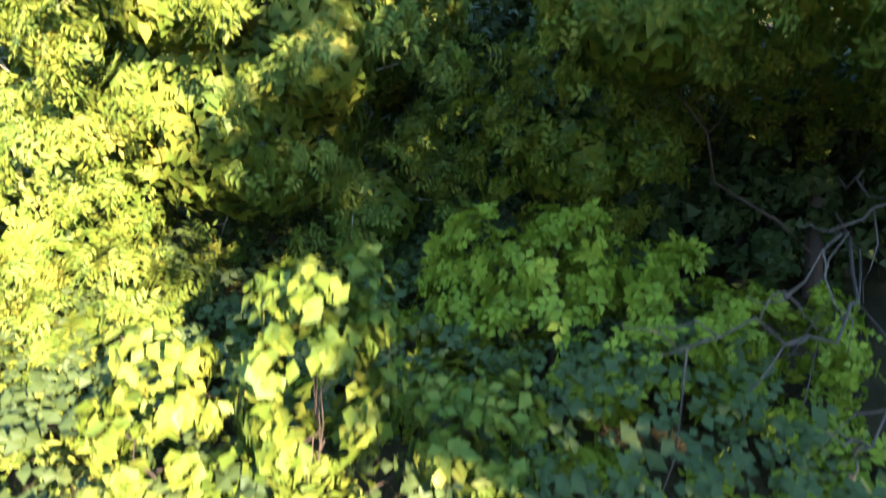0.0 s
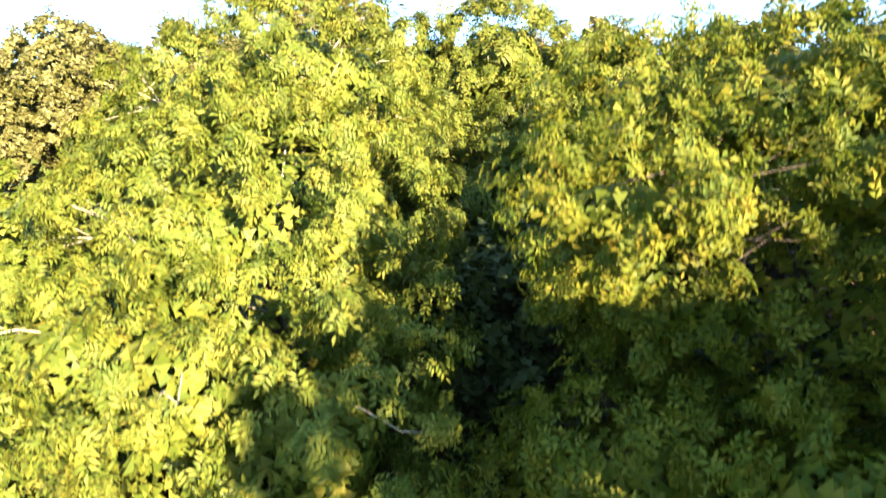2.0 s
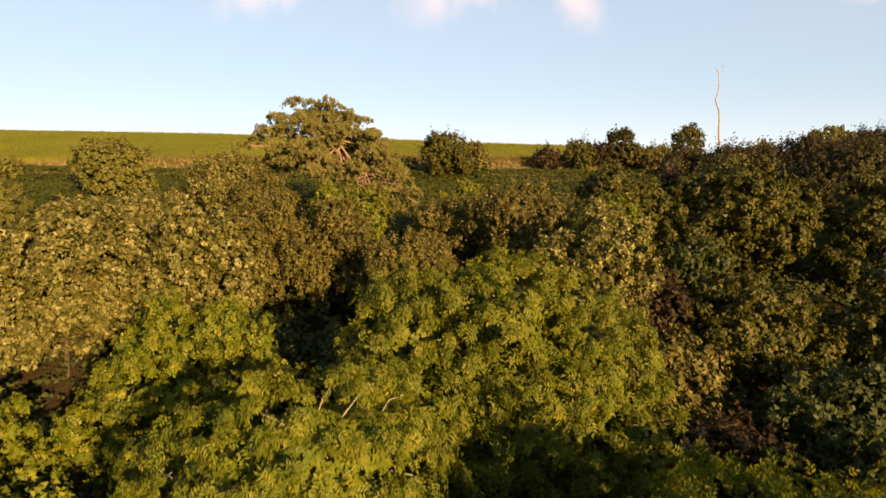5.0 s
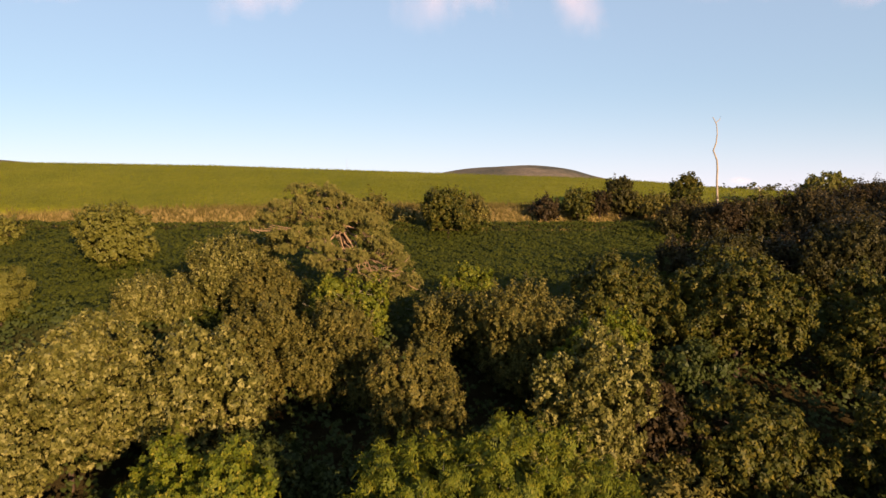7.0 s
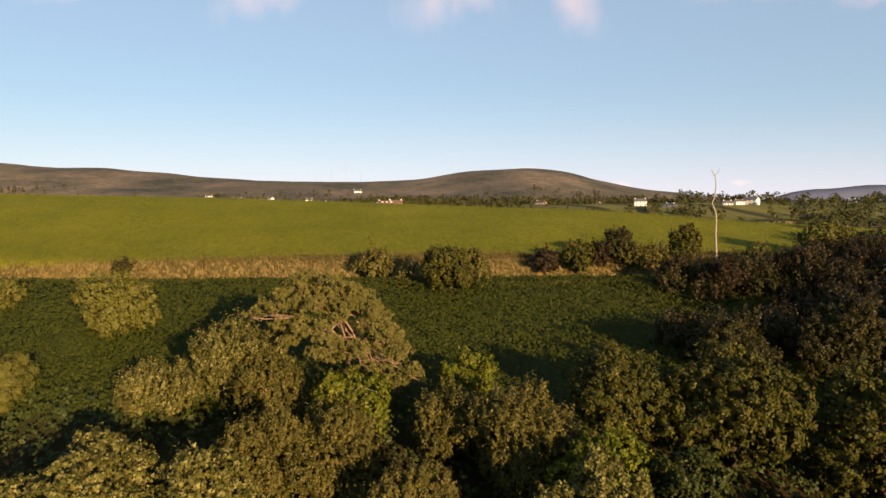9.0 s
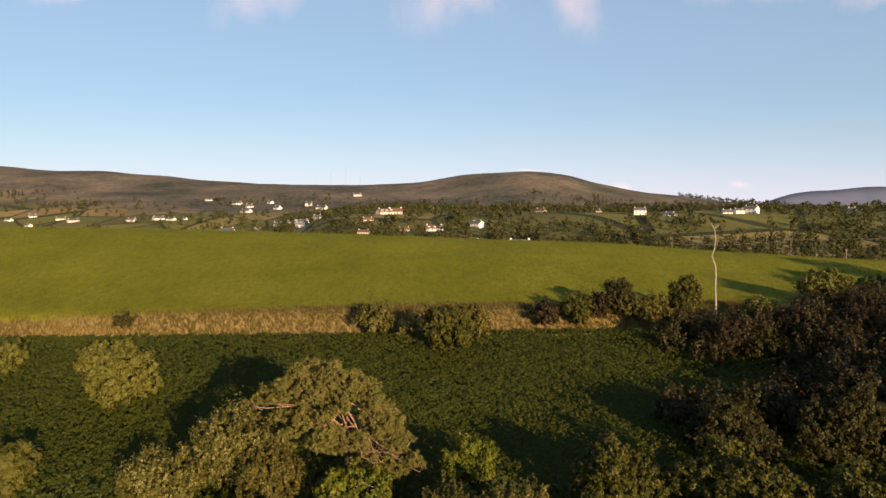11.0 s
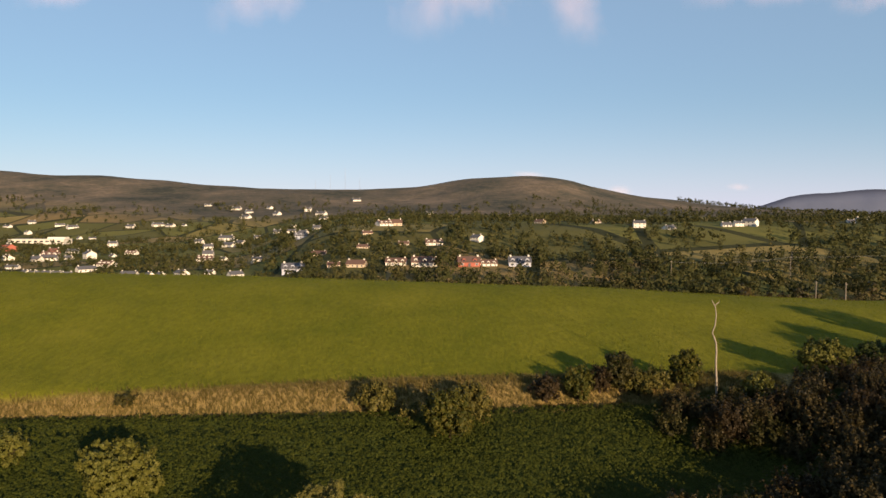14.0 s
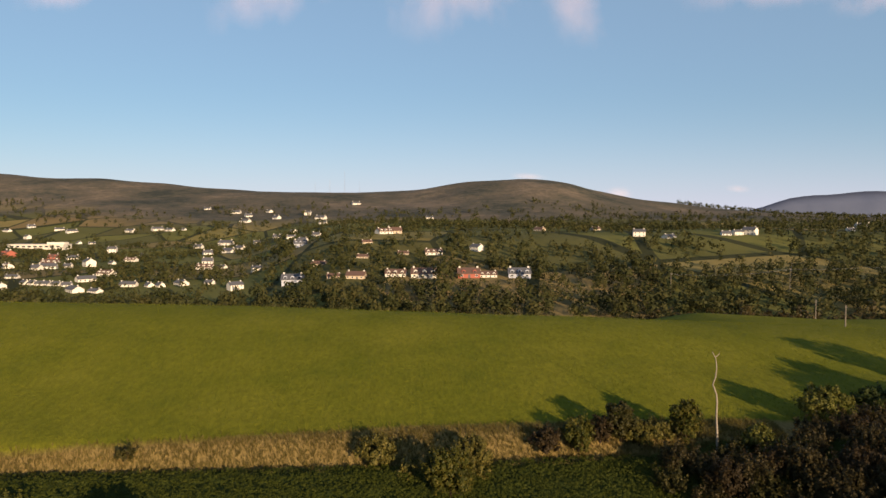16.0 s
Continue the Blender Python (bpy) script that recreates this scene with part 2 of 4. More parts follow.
def smooth_interp(v, xs, ys, width):
    return sum(w * np.interp(v + o * width, xs, ys) for o, w in ((-1, 0.2), (-0.5, 0.2), (0, 0.2), (0.5, 0.2), (1, 0.2)))


def bank_shift(x):
    """How far the bank below the field lies up or down the slope."""
    return 0.9 + 0.14 * np.clip(x, 0, 14) - 0.28 * np.clip(x - 16, 0, 8) + 0.063 * np.clip(x, -50, 0)


def ground_z(x, y):
    x, y = np.asarray(x, float), np.asarray(y, float)
    full, y = y, y - bank_shift(x) * np.exp(-((y - 52) / 9) ** 2)
    near = 0.5 * smooth_interp(y, NEAR_Y, NEAR_Z, 1.0) + 0.5 * smooth_interp(y, NEAR_Y, NEAR_Z, 0.4 + np.clip((y - 54) / 8, 0, 1) * 6)
    y = full
    tilt = np.clip((y - 52) / 22, 0, 1)
    near = near + tilt * np.where(x > 0, -0.055 * np.clip(x, 0, 90) , -0.017 * np.clip(x, -90, 0))
    near = near + np.clip((y - 58) / 26, 0, 1) * (0.15 + 0.5 * np.clip(-x / 30, 0, 1) + 0.45 * np.exp(-((x - 22) / 13) ** 2)) + np.clip((x - 15) / 25, 0, 1) * 1.3 * np.exp(-((y - 106) / 9) ** 2)
    near = near + np.clip((x - 30) / 30, 0, 1) * smooth_interp(y, [101, 112, 125, 140, 155, 168, 185, 200], [0, 1.5, 3.5, 5.1, 6.6, 5.6, 2.4, 0], 3)
    a = x / np.maximum(y, 1)
    w = np.clip((a + 0.33) / 0.2, 0, 1)
    w = w * w * (3 - 2 * w)
    yy = np.clip(y, 0, 5000)
    ridge = smooth_interp(a, SKYLINE_A, SKYLINE_Z, 0.012)
    peak = np.exp(-((yy - 1550) / np.where(yy < 1550, 330, 600)) ** 2)
    low = w * smooth_interp(yy, FAR_Y, RIGHT_Z, 12) + (1 - w) * smooth_interp(yy, FAR_Y, LEFT_Z, 12)
    far = low * (1 - peak) + ridge * peak
    k = np.clip((y - 158) / 50, 0, 1)
    rough = 0.25 * np.sin(x * 0.31 + 1.3 * np.sin(y * 0.23)) * np.sin(y * 0.27 + 0.7) * np.clip((46 - np.abs(y - 40)) / 20, 0, 1) * np.clip((50 - y) / 4, 0, 1)
    hills = np.clip((y - 250) / 300, 0, 1) * (3 * np.sin(x * 0.011 + 2) * np.sin(y * 0.013) + 1.2 * np.sin(x * 0.037) * np.sin(y * 0.029 + 1))
    return near * (1 - k) + far * k + rough + hills


def g(x, y):
    return float(ground_z(x, y))


rows_y = np.concatenate([np.linspace(-350, -40, 12), np.arange(-35, 48, 1.5), np.arange(48, 58, 0.35), np.arange(58.5, 110, 1.2), 110 * 1.022 ** np.arange(1, 176)])
cols_u = np.linspace(-1, 1, 171)
gx = cols_u[None] * (90 + np.abs(rows_y[:, None]) * 0.95)
gy = np.repeat(rows_y[:, None], len(cols_u), 1)
gv = np.stack([gx, gy, ground_z(gx, gy)], -1).reshape(-1, 3)
nr, nc = gx.shape
qi = (np.arange(nr - 1)[:, None] * nc + np.arange(nc - 1)[None]).reshape(-1)
gf = np.stack([qi, qi + 1, qi + nc + 1, qi + nc], 1)

GROUND, n, l, b = material("ground", 0.95)
sep = n.new("ShaderNodeSeparateXYZ")
l.new(n.new("ShaderNodeNewGeometry").outputs["Position"], sep.inputs[0])
wob = noise_at(n, l, 0.25, 4)
yw = math_node(n, l, "ADD", sep.outputs[1], math_node(n, l, "MULTIPLY", math_node(n, l, "SUBTRACT", wob, 0.5), 1.2))
right = math_node(n, l, "MINIMUM", math_node(n, l, "MAXIMUM", sep.outputs[0], 0.0), 18.0)
left = math_node(n, l, "MINIMUM", sep.outputs[0], 0.0)
yb = math_node(n, l, "SUBTRACT", yw, math_node(n, l, "ADD", math_node(n, l, "MULTIPLY", right, 0.12), math_node(n, l, "MULTIPLY", left, 0.063)))
yc = math_node(n, l, "SUBTRACT", yw, math_node(n, l, "ADD", math_node(n, l, "MULTIPLY", right, 0.1), math_node(n, l, "MULTIPLY", left, 0.128)))
earth = ramp(n, l, noise_at(n, l, 1.2, 5), [(0.3, (0.018, 0.013, 0.005)), (0.7, (0.036, 0.027, 0.010))])
crop_grain = noise_at(n, l, 2.2, 5, 0.75, (1, 0.4, 1))
ferny = ramp(n, l, noise_at(n, l, 1.7, 5), [(0.3, (0.026, 0.036, 0.008)), (0.7, (0.044, 0.056, 0.013))])
straw = ramp(n, l, noise_at(n, l, 2.5, 5), [(0.3, (0.125, 0.088, 0.032)), (0.7, (0.218, 0.156, 0.058))])
crop = ramp(n, l, noise_at(n, l, 0.09, 6, 0.7, (1, 1, 1)), [(0.3, (0.088, 0.096, 0.008)), (0.5, (0.117, 0.116, 0.010)), (0.7, (0.146, 0.137, 0.014))])
crop = mix(n, l, 0.4, crop, ramp(n, l, crop_grain, [(0.36, (0.5, 0.55, 0.5)), (0.5, (0.95, 0.97, 0.95)), (0.64, (1.4, 1.35, 1.2))]), "MULTIPLY")
vor = n.new("ShaderNodeTexVoronoi")
mp = n.new("ShaderNodeMapping")
mp.inputs["Scale"].default_value = (0.014, 0.009, 0)
mp.inputs["Rotation"].default_value = (0, 0, 0.5)
l.new(n.new("ShaderNodeNewGeometry").outputs["Position"], mp.inputs[0])
l.new(mp.outputs[0], vor.inputs["Vector"])
vor.inputs["Scale"].default_value = 1.0
cell = n.new("ShaderNodeSeparateColor")
l.new(vor.outputs["Color"], cell.inputs[0])
patches = ramp(n, l, cell.outputs[0], [(0.0, (0.110, 0.097, 0.039)), (0.35, (0.133, 0.129, 0.042)), (0.6, (0.181, 0.161, 0.048)), (0.8, (0.258, 0.189, 0.083)), (1.0, (0.202, 0.143, 0.070))])
patches = mix(n, l, noise_at(n, l, 0.03, 6, 0.7), patches, (0.6, 0.62, 0.5), "MULTIPLY")
edge = n.new("ShaderNodeTexVoronoi")
edge.feature = "DISTANCE_TO_EDGE"
edge.inputs["Scale"].default_value = 1.0
l.new(mp.outputs[0], edge.inputs["Vector"])
patches = mix(n, l, math_node(n, l, "LESS_THAN", edge.outputs["Distance"], 0.026), patches, (0.036, 0.038, 0.017))
over_far = math_node(n, l, "MULTIPLY", math_node(n, l, "DIVIDE", math_node(n, l, "SUBTRACT", sep.outputs[1], 300.0), 900.0, True), 30.0)
scrub = math_node(n, l, "ADD", math_node(n, l, "MULTIPLY", noise_at(n, l, 0.008, 6, 0.6), 0.55), math_node(n, l, "MULTIPLY", noise_at(n, l, 0.075, 7, 0.8), 0.45))
heath = ramp(n, l, scrub, [(0.40, (0.040, 0.043, 0.035)), (0.47, (0.080, 0.072, 0.054)), (0.53, (0.104, 0.086, 0.063)), (0.60, (0.158, 0.122, 0.088))])


def over(at, width, below, above, src):
    return mix(n, l, math_node(n, l, "DIVIDE", math_node(n, l, "SUBTRACT", src, at), width, True), below, above)


col = over(29.0, 3.0, earth, ferny, yw)
col = over(52.3, 0.4, col, straw, yb)
col = over(56.2, 0.7, col, crop, yc)
col = over(152.0, 10.0, col, patches, sep.outputs[1])
yfar = math_node(n, l, "ADD", sep.outputs[1], math_node(n, l, "ADD", math_node(n, l, "MULTIPLY", noise_at(n, l, 0.006, 4), 400.0), math_node(n, l, "MULTIPLY", math_node(n, l, "MINIMUM", math_node(n, l, "ADD", sep.outputs[0], 120.0), 0.0), 0.25)))
col = over(1050.0, 180.0, col, heath, yfar)
l.new(col, b.inputs["Base Color"])
b.inputs["Specular IOR Level"].default_value = 0.05
relief = math_node(n, l, "ADD", noise_at(n, l, 2.2, 6, 0.75), math_node(n, l, "MULTIPLY", noise_at(n, l, 0.02, 6, 0.7), over_far))
bump(n, l, relief, b, 0.7, 0.3)
ground = part_mesh("ground", array_mesh("ground", gv, gf), GROUND, smooth=True)
tagged(ground, "rising hillside with green crop field, dry grass bank and distant heath hills", "ground", kind="structure")


# ---- trees ----
def leaf_area(shape):
    tv, tf = shape
    a, b_, c = tv[tf[:, 0]], tv[tf[:, 1]], tv[tf[:, 2]]
    return float(np.linalg.norm(np.cross(b_ - a, c - a), axis=1).sum() / 2)


def crown_leaves(rng, blobs, rc, leaf, size, droop=0.2, tall=0.5, cover=1.4, gap=1.45, rise=0.5, deep=1.5):
    """Leaves of a crown: domed shoots stand clear of one another on the outside of its boughs, over a dense inside."""
    B = np.array(blobs, float)
    area = 4.19 * (B[:, 3] * B[:, 4] + B[:, 4] * B[:, 5] + B[:, 3] * B[:, 5])
    many = int(area.sum() / (gap * rc) ** 2 * 1.6) + 40
    bl = B[rng.choice(len(B), many, p=area / area.sum())]
    d = unit(rng.randn(many, 3))
    c = bl[:, :3] + d * bl[:, 3:]
    keep = ~((d[:, 1] > 0.4) & (d[:, 2] < 0.25) & (rng.rand(many) < 0.85)) & ~((d[:, 2] < -0.6) & (rng.rand(many) < 0.6))
    for q in B:
        keep &= (((c - q[:3]) / q[3:]) ** 2).sum(1) > 0.74
    c, d = c[keep], d[keep]
    own = rc * (0.5 + 1.0 * rng.rand(len(c)) ** 1.4)
    free = np.ones(len(c), bool)
    for i in range(len(c)):
        if free[i]:
            near = ((c[i + 1:] - c[i]) ** 2).sum(1) < (gap * 0.5 * (own[i] + own[i + 1:])) ** 2
            free[i + 1:][near] = False
    c, d, own = c[free], d[free], own[free]
    k = len(c)
    c = c + d * own[:, None] * rng.uniform(-deep, 0.35, (k, 1))
    axis = unit(d * np.array([1, 1, 0.6]) + np.array([0, 0, rise]) + 0.4 * rng.randn(k, 3))
    reach = tall * rng.uniform(0.2, 1.9, (k, 1, 1))
    per = max(8, int(cover * 2 * math.pi * (rc * 1.02) ** 2 * (1 + 0.6 * tall) / (leaf_area(leaf) * size * size)))
    h = unit(rng.randn(k, per, 3))
    s = (h * axis[:, None]).sum(2, keepdims=True)
    h = np.where(s < -0.15, h - 2 * s * axis[:, None], h)
    s = np.abs(s)
    lobed = 1 + 0.3 * np.sin(5 * np.arctan2(h[:, :, 1:2], h[:, :, :1]) + 6.3 * rng.rand(k, 1, 1)) * np.sqrt(1 - np.clip(s, 0, 1) ** 2)
    at = c[:, None] + own[:, None, None] * lobed * (h * (0.4 + 0.72 * np.sqrt(rng.rand(k, per, 1))) + reach * axis[:, None] * s * rng.uniform(0.1, 1.0, (k, per, 1)))
    up = unit(h + 0.3 * axis[:, None] + 0.2 * d[:, None] + 0.5 * rng.randn(k, per, 3))
    along = (h - s * axis[:, None]) + 0.45 * axis[:, None] + 0.5 * rng.randn(k, per, 3) + np.array([0, 0, -droop])
    along = unit(along - up * (along * up).sum(2, keepdims=True))
    sz = size * (0.65 + 0.7 * rng.rand(k * per))
    at = at - along * (0.4 * sz.reshape(k, per, 1))
    v, f = scatter(leaf, at.reshape(-1, 3), along.reshape(-1, 3), up.reshape(-1, 3), sz)
    grain = min(0.8 * rc, 1.5 * size if leaf is SMALL else 0.75 * size)
    inner = int(0.95 * area.sum() * 0.45 / (0.3 * grain ** 2))
    q = B[rng.choice(len(B), inner, p=area / area.sum())]
    di = unit(rng.randn(inner, 3))
    p = q[:, :3] + di * np.maximum(q[:, 3:] * 0.3, q[:, 3:] * (0.86 + 0.08 * rng.rand(inner, 1)) - (deep + 0.4) * rc)
    good = ~((di[:, 1] > 0.7) & (di[:, 2] < 0.1))
    for e in B:
        good &= (((p - e[:3]) / e[3:]) ** 2).sum(1) > 0.16
    p, di = p[good], di[good]
    v2, f2 = scatter(leaf_small(), p, np.cross(di, rng.randn(len(p), 3)), di + 0.3 * rng.randn(len(p), 3), 1.1 * grain * (0.7 + 0.6 * rng.rand(len(p))))
    return (np.concatenate([v, v2]), np.concatenate([f, f2 + len(v)])), c


def limbs(rng, foot, top, girth, blobs, clumps, every, twig=0.01, most=8):
    """A trunk that tapers, a limb into each bough, and twigs from the limb to its clumps."""
    foot, top = np.array(foot, float), np.array(top, float)
    s = np.linspace(0, 1, 7)[:, None]
    trunk = foot + (top - foot) * s + np.cumsum(rng.randn(7, 3) * girth * 0.3, 0) * s
    trunk[0] = foot - np.array([0, 0, 0.4])
    own = np.argmin((((clumps[:, None] - np.array(blobs)[None, :, :3]) / np.array(blobs)[None, :, 3:]) ** 2).sum(2), 1) if len(clumps) else []
    out = []
    step = max(1, len(blobs) // most)
    own = own - own % step
    for i, bl in list(enumerate(blobs))[::step]:
        end = np.array(bl[:3]) + np.array([0, 0, bl[5] * 0.3])
        hgt = np.clip((end[2] - foot[2]) / max(0.5, top[2] - foot[2]) - 0.3 - 0.2 * rng.rand(), 0.1, 0.85)
        p0 = np.array([np.interp(hgt, s[:, 0], trunk[:, k]) for k in range(3)])
        q = np.linspace(0, 1, 7)[:, None]
        ln = np.linalg.norm(end - p0)
        bough = p0 + (end - p0) * q + rng.randn(3) * 0.1 * ln * (4 * q * (1 - q)) + rng.randn(7, 3) * 0.085 * ln * q * (1.15 - q)
        r0 = girth * (0.5 if len(blobs) < 6 else 0.2) * (1 - hgt * 0.5)
        paths = [(bough, r0, r0 * 0.2)]
        for c in clumps[own == i][::every]:
            k = rng.randint(2, 7)
            a = bough[k]
            far = np.linalg.norm(c - a)
            if far > 1.9:
                continue
            m1, m2 = a + (c - a) * 0.35 + rng.randn(3) * 0.08 * far, a + (c - a) * 0.7 + rng.randn(3) * 0.07 * far
            paths.append((np.array([a, m1, m2, c]), max(twig * 1.2, r0 * 0.2), twig * 0.5))
            if rng.rand() < 0.6:
                paths.append((np.array([m2, m2 + (c - m2) * 0.6 + rng.randn(3) * 0.12 * far, c + rng.randn(3) * 0.08 * far]), twig * 0.8, twig * 0.6))
        out.append(paths)
    return [(trunk, girth, girth * 0.3)], out


def tree(name, label, category, seed, x, y, top, blobs, leaf, mat, rc, size, droop=0.2, tall=0.5, girth=0.16, bark=None, every=3, group="", twig=0.01, cover=1.4, gap=1.45, rise=0.5):
    """A tree at x, y: blobs are (dx, dy, z, rx, ry, rz) of its boughs; z is absolute."""
    rng = np.random.RandomState(seed)
    z0 = g(x, y)
    world_blobs = [(x + q[0], y + q[1], q[2], *q[3:]) for q in blobs]
    (v, f), c = crown_leaves(rng, world_blobs, rc, leaf, size, droop, tall, cover, gap, rise)
    root = tagged(new(name), label, category, group)
    root.location = (x, y, z0)
    off = np.array([x, y, z0])
    trunk, sets = limbs(rng, (x, y, z0), (x + blobs[0][0], y + blobs[0][1], blobs[0][2] + 0.2 * (top - blobs[0][2])), girth, world_blobs, c, every, twig, 20 if girth > 0.15 else 7)
    tv, tf = tubes(trunk, 8)
    part_mesh("trunk", array_mesh("trunk", tv - off, tf), BARK, root, smooth=True)
    for paths in sets:
        bv, bf = tubes(paths, 5)
        part_mesh("limb", array_mesh("limb", bv - off, bf), bark or BARK, root, smooth=True)
    part_mesh("crown", array_mesh("crown", v - off, f), mat, root)
    return root


OVAL, SMALL, PINNATE, SPRAY, LANCE, FROND = leaf_oval(), leaf_small(), leaf_pinnate(), leaf_spray(), leaf_spray(2, 0.1), leaf_frond()

tree("ash_tree", "tall green ash tree with feathery drooping leaves on slope", "tree", 11, -2.4, 9.6, 10.2,
     [(0, 0, 5.6, 2.7, 3.4, 3.0), (1.0, 0.6, 8.1, 1.3, 1.4, 1.7), (0.2, 0.2, 8.5, 1.5, 1.6, 1.4), (-0.9, 0.0, 8.0, 1.5, 1.6, 1.3), (-1.5, -0.8, 6.3, 1.3, 1.6, 1.3), (0.3, -2.6, 3.9, 1.9, 2.0, 1.6), (-1.8, -2.4, 3.2, 1.8, 2.0, 1.8), (1.3, -1.5, 6.4, 1.2, 1.5, 1.4), (-0.6, -2.0, 6.2, 1.5, 1.4, 1.3), (1.4, -3.9, 4.5, 1.0, 1.1, 1.3), (0.1, -3.7, 5.0, 1.3, 1.2, 1.2), (-1.4, -3.0, 5.0, 1.3, 1.1, 1.1), (1.6, -2.2, 3.0, 1.1, 1.2, 1.0), (-2.5, -2.0, 4.2, 1.2, 1.3, 1.2), (1.6, -0.2, 5.0, 1.0, 1.4, 1.2)],
     PINNATE, ASH, 0.26, 0.19, 0.45, 0.7, 0.2, PALE_BARK, 3, twig=0.009, cover=0.7, gap=1.85, rise=0.6)
tree("oak_tree", "oak tree with layered leaves yellowing at its top", "tree", 12, 4.4, 7.8, 8.9,
     [(0, 0, 5.9, 2.8, 2.8, 2.4), (-2.2, -1.4, 5.9, 1.2, 1.4, 1.0), (1.2, -1.6, 7.2, 1.8, 1.8, 1.2), (-1.6, 0.4, 6.9, 1.4, 1.5, 1.1), (-2.6, -2.2, 4.4, 1.1, 1.2, 0.7), (-1.4, -3.4, 4.6, 1.3, 1.2, 0.7), (0.6, -3.2, 5.8, 1.5, 1.4, 1.0), (-3.0, -1.0, 3.5, 1.1, 1.0, 0.8), (0.5, -0.8, 8.0, 2.0, 1.7, 0.8), (2.8, 0, 7.6, 1.8, 1.9, 1.2), (-1.0, -1.0, 7.6, 1.3, 1.3, 0.8), (3.6, -2.6, 6.9, 1.5, 1.4, 1.1), (0.4, -2.8, 4.1, 1.3, 1.2, 0.7), (2.0, -2.2, 4.5, 1.5, 1.3, 1.0), (-3.0, -2.9, 6.6, 0.9, 0.9, 0.6), (-0.6, -2.4, 6.9, 1.1, 1.0, 0.7), (-2.0, -0.6, 7.7, 1.2, 1.1, 0.8), (-0.4, 0.2, 8.1, 1.5, 1.3, 0.8)],
     LANCE, BEECH, 0.17, 0.165, -0.5, 1.8, 0.12, OAK_BARK, 4, twig=0.006, cover=0.68, gap=2.1, rise=1.7)
oak = bpy.data.objects["oak_tree"]
rng = np.random.RandomState(77)
for pts, r0 in [([(4.2, 7.0, 3.4), (3.6, 5.4, 3.1), (2.6, 4.4, 2.75), (1.9, 3.9, 2.35)], 0.04), ([(4.4, 7.2, 3.0), (3.4, 5.2, 2.3), (2.5, 4.3, 2.2), (1.7, 4.0, 2.25), (1.35, 3.9, 2.15)], 0.05),
                ([(4.3, 7.0, 2.7), (3.2, 4.6, 1.7), (2.2, 3.4, 1.65), (1.95, 3.3, 1.25)], 0.035)]:
    pts = np.array(pts)
    q = np.linspace(0, 1, 16)
    way = np.stack([np.interp(q, np.linspace(0, 1, len(pts)), pts[:, k]) for k in range(3)], 1) + rng.randn(16, 3) * 0.06
    paths = [(way, r0 * 0.34, 0.004)]
    for k in (6, 8, 9, 11, 12, 14):
        d = np.array([-0.35, -0.1, -0.4]) + rng.randn(3) * 0.3
        q2 = np.linspace(0, 1, 6)[:, None]
        paths.append((way[k] + d * 0.9 * q2 + np.cumsum(rng.randn(6, 3) * 0.035, 0) * (q2 > 0), 0.008, 0.003))
    bv, bf = tubes(paths, 6)
    part_mesh("limb", array_mesh("limb", bv - np.array(oak.location), bf), OAK_BARK, oak, "bare crooked low limb", smooth=True)
tree("maple_tree", "dense rounded green tree behind the ash tree", "tree", 13, 0.9, 15.2, 11.8,
     [(0, 0, 7.6, 3.0, 2.6, 2.9), (-1.7, -0.4, 9.4, 1.4, 1.5, 1.5), (2.2, -0.4, 8.6, 1.7, 1.8, 1.8), (0.4, -0.6, 9.9, 1.5, 1.5, 1.4), (1.2, -1.9, 7.8, 1.5, 1.4, 1.5), (-1.6, -1.7, 7.8, 1.5, 1.4, 1.5), (3.2, -1.2, 7.2, 1.3, 1.3, 1.5), (-0.2, -2.2, 6.6, 1.4, 1.2, 1.4), (-2.4, 0.2, 8.0, 1.2, 1.3, 1.3), (1.6, 0.0, 9.9, 1.1, 1.2, 1.0)],
     PINNATE, GREEN, 0.25, 0.23, 0.0, 0.9, 0.2, PALE_BARK, 8, cover=0.9, gap=1.75, rise=1.0)
tree("young_sycamore_tree", "young sycamore with broad pale sunlit leaves", "tree", 14, -0.7, 3.2, 2.9,
     [(0.1, 0, 2.2, 0.34, 0.3, 0.6), (-0.75, 0.1, 1.7, 0.3, 0.3, 0.55), (0.85, 0.2, 1.7, 0.34, 0.3, 0.4), (-0.2, 0, 1.2, 0.5, 0.3, 0.5)],
     OVAL, ASH, 0.13, 0.1, 0.7, 0.6, 0.012, BARK, 6, twig=0.005, cover=1.0)
tree("hazel_bush", "green hazel bush with layered leafy sprays", "bush", 15, 0.9, 5.4, 3.0,
     [(0, 0, 2.3, 1.2, 0.8, 0.6), (1.2, -0.2, 1.8, 1.1, 0.8, 0.6), (-1.2, 0, 1.4, 0.9, 0.7, 0.7), (0.3, -0.7, 0.9, 1.2, 0.7, 0.6), (0.7, -0.6, 1.6, 1.0, 0.6, 0.5), (1.4, -0.8, 0.9, 1.1, 0.7, 0.6), (1.9, 0.3, 0.6, 0.8, 0.7, 0.5)],
     SPRAY, HAZEL, 0.22, 0.17, 0.1, 0.15, 0.03, BARK, 9, cover=1.2)
tree("hazel_bush", "green hazel bush in the shade of the oak", "bush", 17, 3.3, 6.2, 3.2,
     [(0, 0, 0.4, 1.3, 0.8, 0.6), (1.2, 0.4, 0.5, 1.1, 0.8, 0.6), (0.2, -0.8, 0.2, 1.1, 0.6, 0.6)],
     SPRAY, HAZEL, 0.22, 0.18, 0.1, 0.15, 0.03, BARK, 9, cover=1.2)
